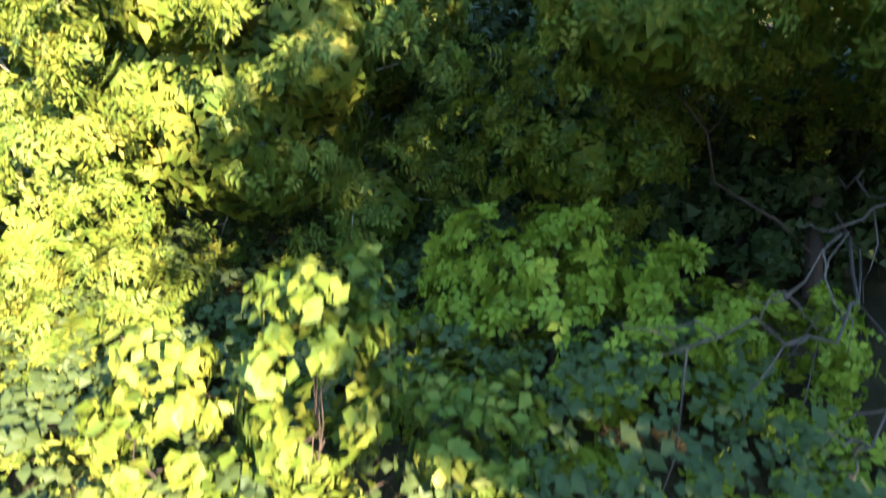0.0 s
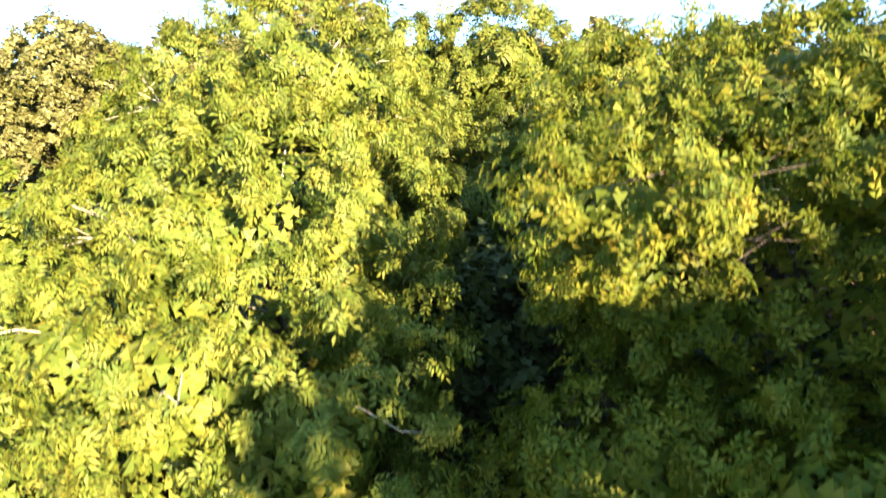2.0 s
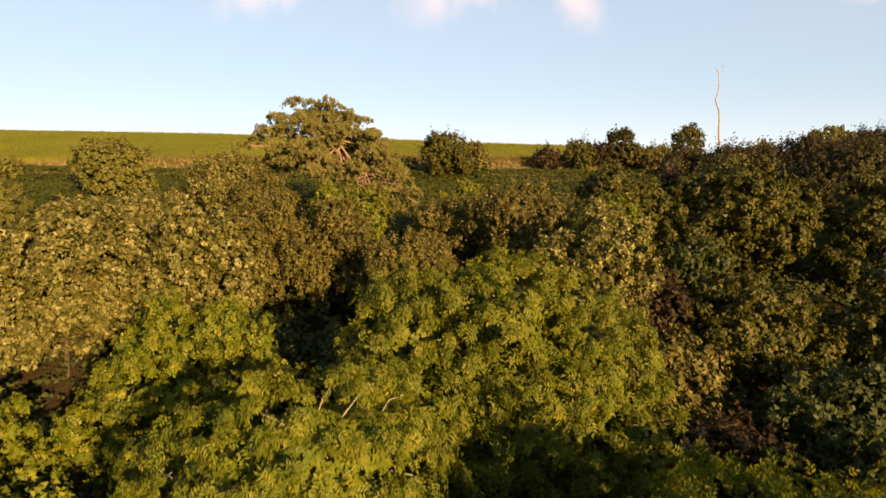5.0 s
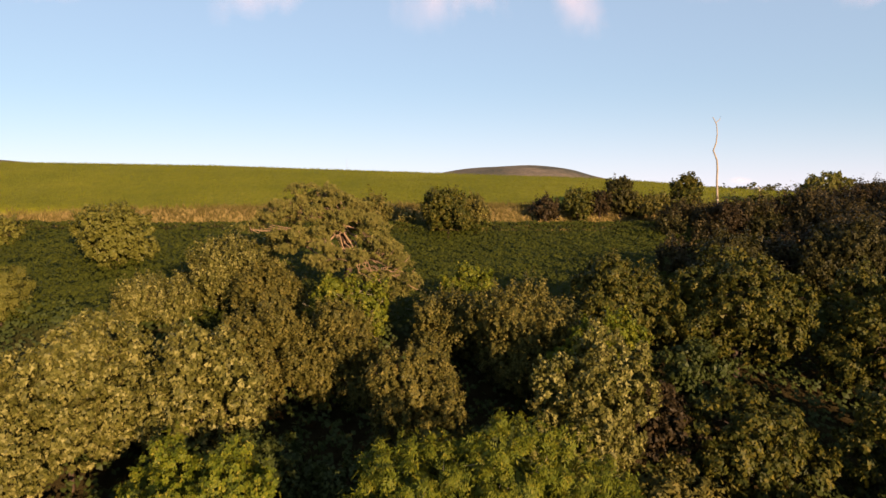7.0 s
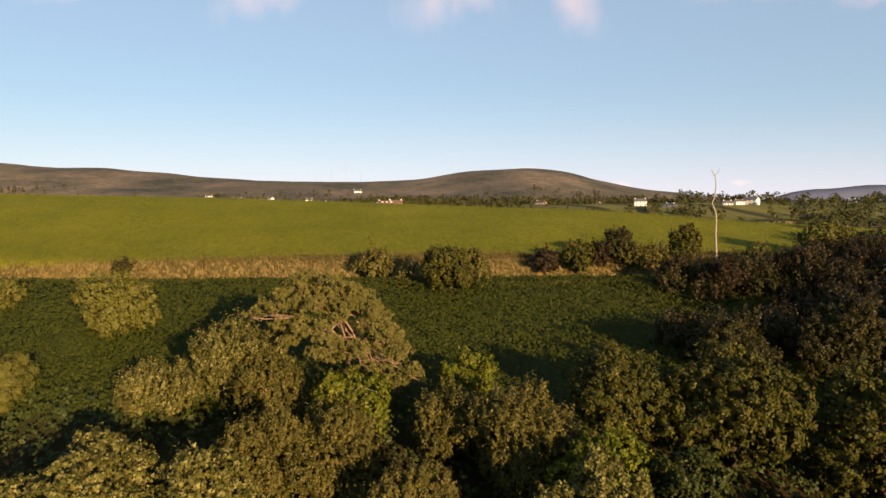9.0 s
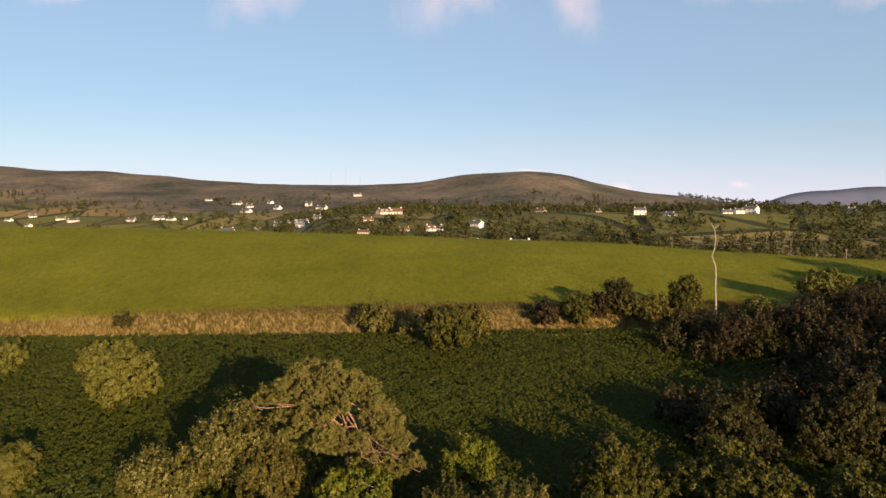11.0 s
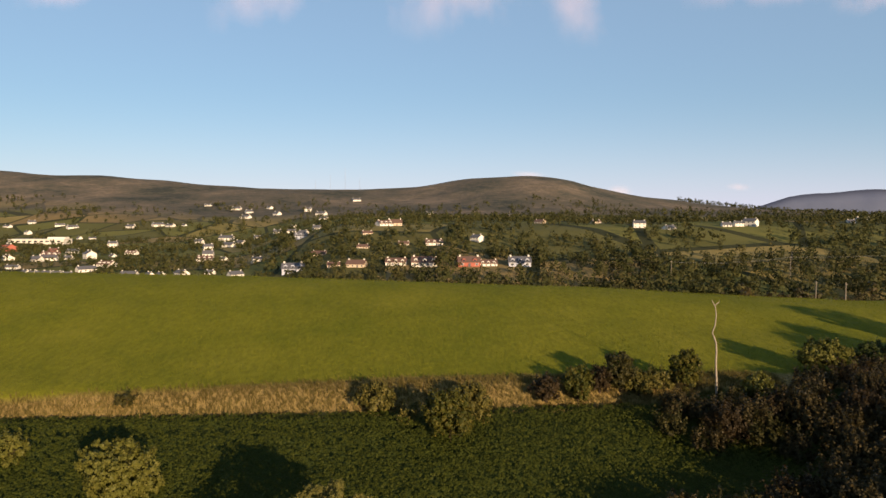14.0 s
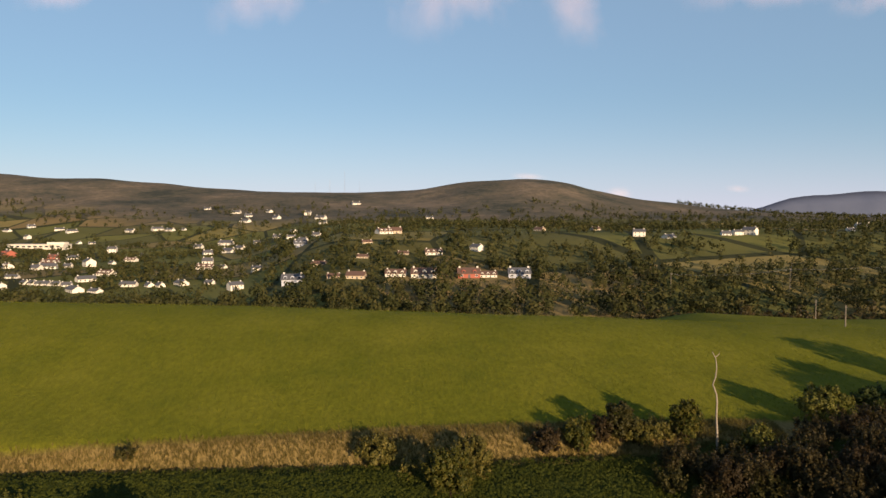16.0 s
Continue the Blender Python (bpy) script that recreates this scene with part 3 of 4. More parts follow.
tree("elder_bush", "leafy sunlit green elder bush below the ash tree", "bush", 16, -2.7, 5.4, 2.9,
     [(0, 0, 1.7, 1.2, 0.8, 1.0), (-1.4, 0.2, 1.5, 1.1, 0.8, 1.0), (1.2, 0, 1.3, 0.9, 0.6, 0.8), (-0.6, -0.9, 0.9, 1.4, 0.6, 0.7)],
     PINNATE, GREEN, 0.22, 0.2, 0.35, 0.4, 0.03, BARK, 9, cover=0.9, gap=1.7)


def lobes(seed, x, y, top, r, squash=0.9, n=20):
    """Boughs of a round crown that reaches from near the ground to top."""
    rng = np.random.RandomState(seed + 500)
    z0 = g(x, y)
    squash, lean = rng.uniform(0.75, 1.1), rng.uniform(-0.25, 0.25)
    rz = max(0.5, min((top - z0) * 0.52, r * 1.7))
    out = [(0, 0, top - rz, r * 0.62, r * 0.62 * squash, rz * 0.7)]
    for i in range(n):
        a = 2 * math.pi * (i * 0.618 + 0.25 * rng.rand())
        u = 0.9 - 1.6 * (i + 0.5 * rng.rand()) / n
        k = (math.sqrt(max(0.05, 1 - u * u)) if u > 0 else 1 + 0.12 * u) * rng.uniform(0.66, 1.25)
        s = rng.uniform(0.18, 0.44)
        out.append((r * (1 - s) * k * math.cos(a) + lean * rz * u, r * (1 - s) * squash * k * math.sin(a), top - rz + rz * (1 - s) * u + 0.12 * rz * rng.randn() * 0.6, r * s, r * s * squash, rz * s * rng.uniform(0.9, 1.3)))
    return out


def round_tree(name, label, category, seed, x, y, top, r, mat, leaf=None, size=0.13, rc=0.18, droop=0.0, tall=1.3, bark=None, group="", every=12, girth=0.1, cover=1.0, gap=1.7, rise=1.0):
    if y > 36 or y < 0:
        size, rc = size * 1.5, rc * 1.4
    top, r = top - 0.7 * rc, r - 0.7 * rc
    blobs = lobes(seed, x, y, top, r)
    return tree(name, label, category, seed, x, y, top, blobs, leaf or SMALL, mat, rc, size, droop, tall, girth, bark, every, group, cover=cover, gap=gap, rise=rise)


# silver-leaved and brown trees on the slope
for i, (x, y, top, r) in enumerate([(-12.8, 21.8, 13.1, 2.9), (-8.3, 21.8, 12.9, 2.0), (-17.0, 20.8, 12.8, 2.3)]):
    round_tree("whitebeam_tree", "broad whitebeam tree with pale silvery olive leaves", "tree", 30 + i, x, y, top, r, SALLOW, size=0.15, rc=0.17, gap=1.8, group="whitebeams on the slope")
round_tree("hazel_tree", "yellow-green leafy hazel tree among taller trees", "tree", 35, -7.0, 16.6, 10.2, 2.8, ASH, SPRAY, 0.2, 0.3)
round_tree("sallow_bush", "broad grey-green sallow bush beside the pine", "bush", 36, -10.4, 31.6, 15.3, 3.1, SALLOW, group="sallow bushes", tall=3.2, rc=0.13, size=0.105, rise=2.4, cover=0.7, gap=1.95)
round_tree("sallow_bush", "low grey-green sallow bush at the edge of bracken", "bush", 37, -13.6, 30.8, 13.4, 2.2, SALLOW, group="sallow bushes", tall=3.2, rc=0.13, size=0.105, rise=2.4, cover=0.7, gap=1.95)
round_tree("sallow_bush", "grey-brown sallow bush close under the pine", "bush", 34, -8.0, 29.6, 14.2, 1.8, BROWN, group="sallow bushes", tall=3.2, rc=0.13, size=0.105, rise=2.4, cover=0.7, gap=1.95)
round_tree("young_ash_tree", "small olive-yellow young ash tree in bracken", "tree", 38, -21.3, 31.0, 13.9, 1.6, MAPLE, PINNATE, 0.26, 0.25)
round_tree("alder_tree", "brownish alder tree in late leaf", "tree", 39, -7.4, 25.0, 13.0, 1.9, BROWN, tall=3.2, rc=0.13, size=0.105, rise=2.4, cover=0.7, gap=1.95)
round_tree("alder_tree", "brownish alder tree below the pine", "tree", 40, -4.6, 26.2, 12.8, 2.2, BROWN, tall=3.2, rc=0.13, size=0.105, rise=2.4, cover=0.7, gap=1.95)
round_tree("holly_tree", "green holly tree with bare pale limbs below the pine", "tree", 41, -4.6, 28.2, 13.9, 1.9, GREEN, bark=PALE_BARK, every=4)
round_tree("thorn_tree", "small thorn tree at the bracken's lower edge", "tree", 42, 1.1, 31.5, 13.9, 1.5, GREEN)
round_tree("alder_tree", "brownish alder tree with grey-olive leaves", "tree", 43, 0.2, 28.0, 13.1, 1.8, BROWN, tall=3.2, rc=0.13, size=0.105, rise=2.4, cover=0.7, gap=1.95)
round_tree("alder_tree", "rust-brown alder tree with rounded crown", "tree", 44, 3.3, 26.0, 13.6, 2.5, BROWN, tall=3.2, rc=0.13, size=0.105, rise=2.4, cover=0.7, gap=1.95)
round_tree("willow_tree", "pale yellow-green willow tree", "tree", 45, 5.3, 23.5, 13.0, 1.9, ASH)
round_tree("willow_tree", "grey-olive willow tree with fine leaves", "tree", 46, 4.3, 20.6, 12.2, 2.1, SALLOW)
round_tree("hawthorn_tree", "dense olive hawthorn tree with rounded crown", "tree", 47, 7.8, 29.0, 14.5, 2.5, SYCAMORE)
round_tree("alder_tree", "thin brown alder tree in shade", "tree", 48, -0.9, 22.6, 11.9, 1.8, BROWN, tall=3.2, rc=0.13, size=0.105, rise=2.4, cover=0.7, gap=1.95)
round_tree("sycamore_tree", "tall dark green sycamore tree", "tree", 49, 12.6, 28.0, 15.0, 3.5, SYCAMORE, size=0.16, rc=0.26, tall=0.6, rise=0.5, girth=0.2)
round_tree("sycamore_tree", "dark green sycamore tree in shade", "tree", 50, 18.0, 26.4, 14.8, 2.9, SYCAMORE, size=0.16, rc=0.26, tall=0.6, rise=0.5, girth=0.2)
round_tree("sycamore_tree", "low dark green sycamore tree", "tree", 51, 10.0, 21.6, 10.4, 2.6, SYCAMORE, size=0.16, rc=0.26, tall=0.6, rise=0.5)
round_tree("sycamore_tree", "dark leafy sycamore tree on the slope", "tree", 52, 15.2, 20.6, 11.2, 2.6, SYCAMORE, size=0.16, rc=0.26, tall=0.6, rise=0.5)
rng = np.random.RandomState(61)
round_tree("hawthorn_tree", "dark brownish hawthorn tree behind the sycamore", "tree", 53, 14.8, 33.4, 15.2, 2.3, OLIVE)
round_tree("hawthorn_tree", "dark brownish hawthorn tree in the thicket", "tree", 54, 20.4, 33.6, 16.0, 2.4, OLIVE)
THICKET = [(18.4, 51.0, 17.5, 1.5), (16.9, 48.9, 16.5, 1.3), (19.0, 46.6, 16.1, 1.5), (20.6, 47.8, 17.4, 1.7), (22.6, 48.4, 17.7, 1.8), (20.2, 49.6, 17.5, 1.6), (23.4, 46.4, 16.6, 1.6), (24.4, 45.0, 16.2, 1.3), (24.6, 49.6, 17.8, 1.8), (26.8, 48.6, 18.4, 1.9),
           (29.2, 52.4, 18.6, 1.8), (27.2, 51.6, 17.8, 1.7), (28.0, 45.4, 17.8, 2.2), (30.4, 48.0, 18.6, 2.2), (33.2, 50.6, 19.0, 2.2), (31.8, 44.6, 18.4, 2.4), (35.4, 47.0, 19.2, 2.6), (27.0, 41.6, 17.2, 2.2), (30.8, 40.6, 17.8, 2.4), (35.0, 42.0, 18.6, 2.6), (36.4, 51.4, 18.8, 2.4), (39.0, 50.0, 19.0, 2.8),
           (31.2, 54.6, 18.5, 1.9), (34.6, 55.0, 18.8, 2.2), (38.2, 57.0, 19.0, 2.5), (13.4, 37.0, 15.2, 1.7), (16.2, 36.8, 15.6, 1.9), (18.8, 37.2, 15.5, 1.8), (21.2, 39.0, 15.9, 1.8), (24.0, 39.4, 16.4, 2.0), (24.0, 36.4, 16.5, 2.2), (27.2, 37.0, 17.0, 2.4), (30.4, 36.4, 17.4, 2.5)]
for i, (x, y, top, r) in enumerate(THICKET):
    word, mat = (("dull brown", THORN), ("brownish olive", OLIVE), ("dull brown", THORN), ("rust-brown", RUST), ("dull brown", THORN))[i % 5]
    round_tree("blackthorn_bush", word + " blackthorn bush in a thicket", "bush", 60 + i, x, y, top - 0.45 + rng.uniform(-0.15, 0.15), r, mat, group="thicket bushes", tall=4.0, rc=0.15, size=0.11, rise=2.4, cover=0.72, gap=2.1)
round_tree("hawthorn_tree", "round green hawthorn tree by the field", "tree", 80, 34.0, 58.6, 20.0, 2.4, MAPLE, rc=0.16)
round_tree("hawthorn_tree", "small round green hawthorn tree by the dead trunk", "tree", 84, 25.8, 53.3, 18.4, 1.5, MAPLE, rc=0.16)
round_tree("oak_tree", "dark oak tree at the field's edge", "tree", 81, 44.8, 58.4, 21.3, 2.7, DARK, size=0.2, rc=0.26, girth=0.25)
round_tree("hawthorn_tree", "low dark hawthorn tree at the field's edge", "tree", 85, 40.6, 61.6, 19.0, 2.3, DARK)
round_tree("oak_tree", "dark oak tree at the field's edge", "tree", 82, 50.0, 59.6, 22.0, 3.4, DARK, size=0.2, rc=0.26, girth=0.25)
round_tree("oak_tree", "dark oak tree at the field's edge", "tree", 83, 58.0, 66.0, 23.5, 4.2, DARK, size=0.22, rc=0.28, girth=0.25)
# dark bushes near the oak are made up to fill its shaded hollow
for i, (x, y, top, r, mat) in enumerate([(1.3, 9.8, 6.2, 1.6, DARK), (1.0, 12.5, 7.0, 1.5, DARK), (2.4, 8.6, 3.4, 1.4, DARK), (5.3, 8.6, 5.0, 1.9, DARK), (3.7, 8.2, 3.6, 1.4, DARK), (4.2, 9.6, 4.9, 1.6, DARK), (6.4, 8.2, 5.2, 1.8, DARK), (7.0, 15.5, 7.6, 1.9, RUST), (10.2, 16.8, 8.6, 2.0, DARK), (6.4, 19.0, 9.0, 1.8, BROWN), (12.6, 17.0, 8.6, 2.0, DARK), (8.6, 12.6, 6.6, 1.8, RUST), (9.2, 24.6, 11.5, 1.9, DARK), (7.4, 22.4, 10.6, 1.6, RUST),
                                         # the last bush is unseen, added to keep sun off the ground below the oak
                                         (-11.6, 15.2, 8.4, 2.3, ASH), (-9.0, 12.6, 7.0, 2.0, ASH), (-15.6, 16.0, 9.2, 2.2, ASH), (-5.6, 20.6, 9.2, 1.7, DARK), (-2.6, 19.8, 9.0, 1.7, DARK), (2.2, 21.0, 9.6, 1.6, DARK), (-12.5, 26.0, 10.6, 1.9, DARK), (7.2, 2.4, 4.2, 1.6, DARK)]):
    word = {DARK: "dark green", BROWN: "olive-brown", RUST: "rust-brown", ASH: "yellow-green", SALLOW: "grey-green"}[mat]
    round_tree("undergrowth_bush", word + " leafy bush between taller trees", "bush", 160 + i, x, y, top, r, mat, size=0.16, rc=0.24, group="undergrowth")
# oaks added out of view beyond the thicket to keep low sun off
for i, (x, y, top, r) in enumerate([(24.5, 22.0, 14.8, 3.2), (30.0, 27.0, 17.8, 3.8), (37.0, 32.0, 19.2, 4.0), (46.0, 42.0, 21.0, 4.2), (34.0, 25.0, 17.8, 3.8), (41.5, 36.5, 20.2, 4.0), (52.0, 49.0, 23.0, 4.4), (22.5, 18.5, 10.8, 2.8), (18.6, 15.8, 10.8, 2.6), (26.5, 31.0, 17.6, 2.9)]):
    round_tree("oak_tree", "tall dark oak tree out of view, added to cast shade", "tree", 140 + i, x, y, top, r, DARK, SMALL, size=0.34, rc=0.45, girth=0.25)
# the hedge along the fence
HEDGE = [(0.3, 48.0, 18.4, 1.9, SYCAMORE), (2.1, 51.4, 18.2, 1.7, BROWN), (-5.6, 52.4, 17.9, 1.6, BROWN), (-2.7, 50.4, 16.6, 1.1, BROWN), (8.4, 54.2, 18.0, 1.4, RUST),
         (11.1, 54.6, 18.7, 1.4, SYCAMORE), (13.1, 55.4, 18.4, 1.2, RUST), (14.9, 55.6, 19.7, 1.5, OLIVE), (16.4, 55.2, 18.2, 1.2, BROWN), (18.0, 55.5, 18.2, 1.3, BROWN),
         (20.3, 55.2, 20.0, 1.5, SYCAMORE), (22.9, 52.0, 17.5, 1.3, OLIVE), (-25.6, 51.9, 17.1, 0.8, OLIVE), (-30.2, 44.4, 16.2, 1.6, MAPLE)]
for i, (x, y, top, r, mat) in enumerate(HEDGE):
    word = {BROWN: "brownish", OLIVE: "olive", SYCAMORE: "dark green", RUST: "rust-brown", MAPLE: "olive-green"}[mat]
    round_tree("hedge_bush", word + " hawthorn bush at the edge of the field", "bush", 90 + i, x, y, top - 0.2, r, mat, group="hedge along the field", tall=2.4, rc=0.15, rise=1.8, size=0.12)
round_tree("field_maple_tree", "round olive-brown field maple standing in bracken", "tree", 110, -20.4, 40.5, 17.2, 2.7, MAPLE, rc=0.17, size=0.12)

# trees added round the start of the flight, nearly all unseen, to shade it
for i, (x, y, top, r) in enumerate([(16.9, -7.6, 12.0, 3.0), (21.5, -5.0, 9.5, 3.2), (12.4, -7.2, 11.0, 2.7), (20.8, 15.0, 11.0, 3.2), (10.5, 12.0, 8.0, 2.8), (-12.0, -9.0, 3.0, 3.0), (-11.5, 10.0, 7.6, 2.6)]):
    round_tree("oak_tree", "dark green oak tree added around the start for shade", "tree", 120 + i, x, y, top, r, DARK, SMALL, size=0.2 if abs(x) < 12 and y > 5 else 0.4, rc=0.25 if abs(x) < 12 and y > 5 else 0.45, girth=0.2)
tree("oak_tree", "broad flat-topped dark oak tree, unseen, added to block the sun", "tree", 130, 8.5, -6.6, 8.9,
     [(0, 0, 2.4, 2.4, 1.5, 2.0), (-1.7, 0, 6.9, 1.3, 1.4, 1.3), (0, 0.2, 7.0, 1.5, 1.4, 1.3), (1.7, 0, 7.1, 1.4, 1.4, 1.4), (-1.4, 0, 4.9, 1.6, 1.5, 1.9), (1.5, 0, 4.9, 1.8, 1.5, 1.9)],
     SMALL, DARK, 0.36, 0.34, 0.0, 0.6, 0.2)
round_tree("oak_tree", "unseen dark oak tree behind the flat-topped oak, added to block the sun", "tree", 131, 10.6, -9.2, 9.0, 2.2, DARK, SMALL, size=0.34, rc=0.4, girth=0.2)


def pine_tree():
    rng = np.random.RandomState(7)
    x0, y0 = -4.75, 31.5
    z0 = g(x0, y0)
    pads = [(-5.9, 30.3, 17.3, 1.5, 1.5, 0.45), (-7.0, 30.4, 16.75, 1.2, 1.3, 0.35), (-4.7, 30.3, 16.7, 1.4, 1.5, 0.45), (-6.2, 29.6, 16.3, 1.5, 1.2, 0.4), (-8.0, 30.4, 16.1, 1.0, 1.0, 0.3), (-9.0, 30.2, 15.6, 0.7, 0.8, 0.22),
            (-5.0, 29.4, 15.7, 1.4, 1.2, 0.4), (-3.7, 29.9, 15.9, 1.1, 1.3, 0.4), (-7.0, 29.3, 15.3, 1.3, 1.1, 0.35), (-3.2, 29.5, 14.9, 1.2, 1.2, 0.4), (-5.7, 28.9, 14.8, 1.3, 1.0, 0.35), (-2.4, 29.8, 14.1, 1.0, 1.2, 0.4),
            (-4.4, 28.9, 14.2, 1.2, 1.0, 0.35), (-1.8, 30.0, 13.2, 0.9, 1.2, 0.4), (-3.0, 29.2, 13.3, 0.9, 0.9, 0.35), (-7.6, 31.6, 15.0, 1.4, 1.3, 0.4), (-4.8, 32.0, 16.0, 1.8, 1.4, 0.5), (-3.0, 31.6, 14.6, 1.3, 1.2, 0.4), (-5.9, 31.8, 17.0, 1.4, 1.2, 0.4)]
    pads = [(1.03 * p[0], p[1] + 0.9, p[2] + 0.1, *p[3:]) for p in pads]
    knolls = []
    for p in pads + [(p[0] + rng.uniform(-0.7, 0.7), p[1] + rng.uniform(-0.3, 0.8), p[2] - rng.uniform(0.35, 0.6), p[3] * 0.7, p[4] * 0.7, p[5]) for p in pads if p[0] > -8]:
        for j in range(max(2, int(3.4 * p[3] * p[4]))):
            a, u = j * 2.4 + rng.rand(), math.sqrt((j + 0.4) / max(2, int(3.4 * p[3] * p[4])))
            s = rng.uniform(0.3, 0.5)
            knolls.append((p[0] + p[3] * 0.85 * u * math.cos(a), p[1] + p[4] * 0.85 * u * math.sin(a), p[2] + p[5] * (0.5 - u * u) + 0.08 * rng.randn(), s, s, s * 0.5))
    (v, f), c = crown_leaves(rng, knolls, 0.15, leaf_tuft(6, 0.11, 0.75), 0.16, -0.1, 0.4, 1.3, 1.45, 0.6)
    root = tagged(new("pine_tree"), "old Scots pine with flat spreading crown and orange limbs", "tree")
    root.location = (x0, y0, z0)
    off = np.array([x0, y0, z0])
    trunk = np.array([(x0, y0, z0 - 0.4), (x0 - 0.1, y0, z0 + 1.5), (x0 + 0.15, y0, z0 + 3), (x0 - 0.2, y0, z0 + 4.3), (x0 - 0.7, y0 - 0.1, z0 + 5.3), (-5.7, y0 - 0.2, 16.6)])
    tv, tf = tubes([(trunk, 0.24, 0.07)], 9)
    part_mesh("trunk", array_mesh("trunk", tv - off, tf), BARK, root, smooth=True)
    for p in pads:
        s = rng.uniform(0.35, 0.8)
        p0 = np.array([np.interp(s, np.linspace(0, 1, 6), trunk[:, i]) for i in range(3)])
        q = np.linspace(0, 1, 7)[:, None]
        end = np.array(p[:3]) - np.array([0, 0, p[5] * 0.5])
        pts = p0 + (end - p0) * q + rng.randn(7, 3) * 0.13 * (4 * q * (1 - q))
        paths = [(pts, 0.06, 0.02)]
        for cc in c[np.argsort(((c - np.array(p[:3])) ** 2).sum(1))[:16:2]]:
            k = rng.randint(3, 7)
            paths.append((np.array([pts[k], (pts[k] + cc) / 2 + rng.randn(3) * 0.12, cc]), 0.02, 0.008))
        bv, bf = tubes(paths, 5)
        part_mesh("limb", array_mesh("limb", bv - off, bf), PINE_BARK, root, "crooked orange-brown limb", smooth=True)
    for end in [(-2.3, 29.6, 14.3), (-1.7, 29.7, 13.7), (-2.5, 29.3, 13.1), (-5.4, 29.4, 14.5), (-3.9, 29.2, 14.0), (-1.7, 29.5, 12.8)]:
        q = np.linspace(0, 1, 9)[:, None]
        p0 = np.array([x0 + 0.1, y0, z0 + 3.2])
        pts = p0 + (np.array(end) - p0) * q + np.cumsum(rng.randn(9, 3) * 0.11, 0) * q
        paths = [(pts, 0.045, 0.015)]
        for k in (3, 4, 5, 6, 7, 8):
            tip = pts[k] + np.array([0.35, -0.3, 0.1]) + rng.randn(3) * 0.3
            paths.append((np.array([pts[k], (pts[k] + tip) / 2 + rng.randn(3) * 0.09, tip]), 0.02, 0.008))
        bv, bf = tubes(paths, 5)
        part_mesh("limb", array_mesh("limb", bv - off, bf), PINE_BARK, root, "bare twisted orange limb", smooth=True)
    part_mesh("crown", array_mesh("crown", v - off, f), NEEDLES, root)


pine_tree()


def dead_tree():
    x0, y0 = 22.3, 53.6
    z0 = g(x0, y0)
    root = tagged(new("dead_tree"), "bare bleached dead tree trunk with hooked top", "tree")
    root.location = (x0, y0, z0)
    up = 16.6 - z0
    pts = np.array([(0.05, 0, -0.3), (0, 0, up + 1.0), (-0.08, 0, up + 2.4), (-0.05, 0, up + 3.4), (-0.1, 0, up + 4.1), (-0.42, 0, up + 4.9), (-0.2, 0, up + 5.5), (-0.12, 0, up + 6.3), (-0.2, 0, up + 7.0), (-0.5, 0, up + 7.6)])
    tv, tf = tubes([(pts, 0.1, 0.03)], 8)
    part_mesh("trunk", array_mesh("trunk", tv, tf), DEAD_WOOD, root, smooth=True)
    tv, tf = tubes([(np.array([(-0.25, 0, up + 7.15), (0.05, 0, up + 7.4), (0.12, 0, up + 7.65)]), 0.04, 0.015)], 6)
    part_mesh("limb", array_mesh("limb", tv, tf), DEAD_WOOD, root, smooth=True)


dead_tree()


# ---- bracken, bank of dry grass, crop ----
def cover(name, label, category, seed, count, x0, x1, y0, y1, shape, mat, size, lean, keep=None):
    rng = np.random.RandomState(seed)
    x, y = rng.uniform(x0, x1, count), rng.uniform(y0, y1, count)
    if keep is not None:
        k = keep(x, y, rng)
        x, y = x[k], y[k]
    m = len(x)
    at = np.stack([x, y, ground_z(x, y)], 1)
    a = rng.rand(m) * 2 * np.pi
    if lean > 5:
        along = np.stack([rng.randn(m) * 0.2, rng.randn(m) * 0.2, np.ones(m)], 1)
        up = np.stack([np.cos(a), np.sin(a), np.zeros(m)], 1)
        s = size * (0.6 + 0.8 * rng.rand(m))
    else:
        along = np.stack([np.cos(a), np.sin(a) - 0.4, lean + 0.25 * rng.randn(m)], 1)
        up = np.stack([0.25 * rng.randn(m) + 0.35, 0.25 * rng.randn(m) - 1.0, np.ones(m)], 1)
        s = size * (0.6 + 0.8 * rng.rand(m))
        at[:, 2] += 0.12 * rng.rand(m) + 0.1 * np.sin(x * 2.3 + 2 * np.sin(y * 0.9)) * np.sin(y * 1.9 + x * 0.4) + 0.7 + 0.15 * np.exp(-((y - bank_shift(x) - 48.6) / 2.0) ** 2)
    v, f = scatter(shape, at, along, up, s)
    ob = part_mesh(name, array_mesh(name, v, f), mat)
    return tagged(ob, label, category, kind="stuff")


def field_edge(x):
    return 56.4 + 0.1 * np.clip(x, 0, 18) + 0.128 * np.clip(x, -80, 0)


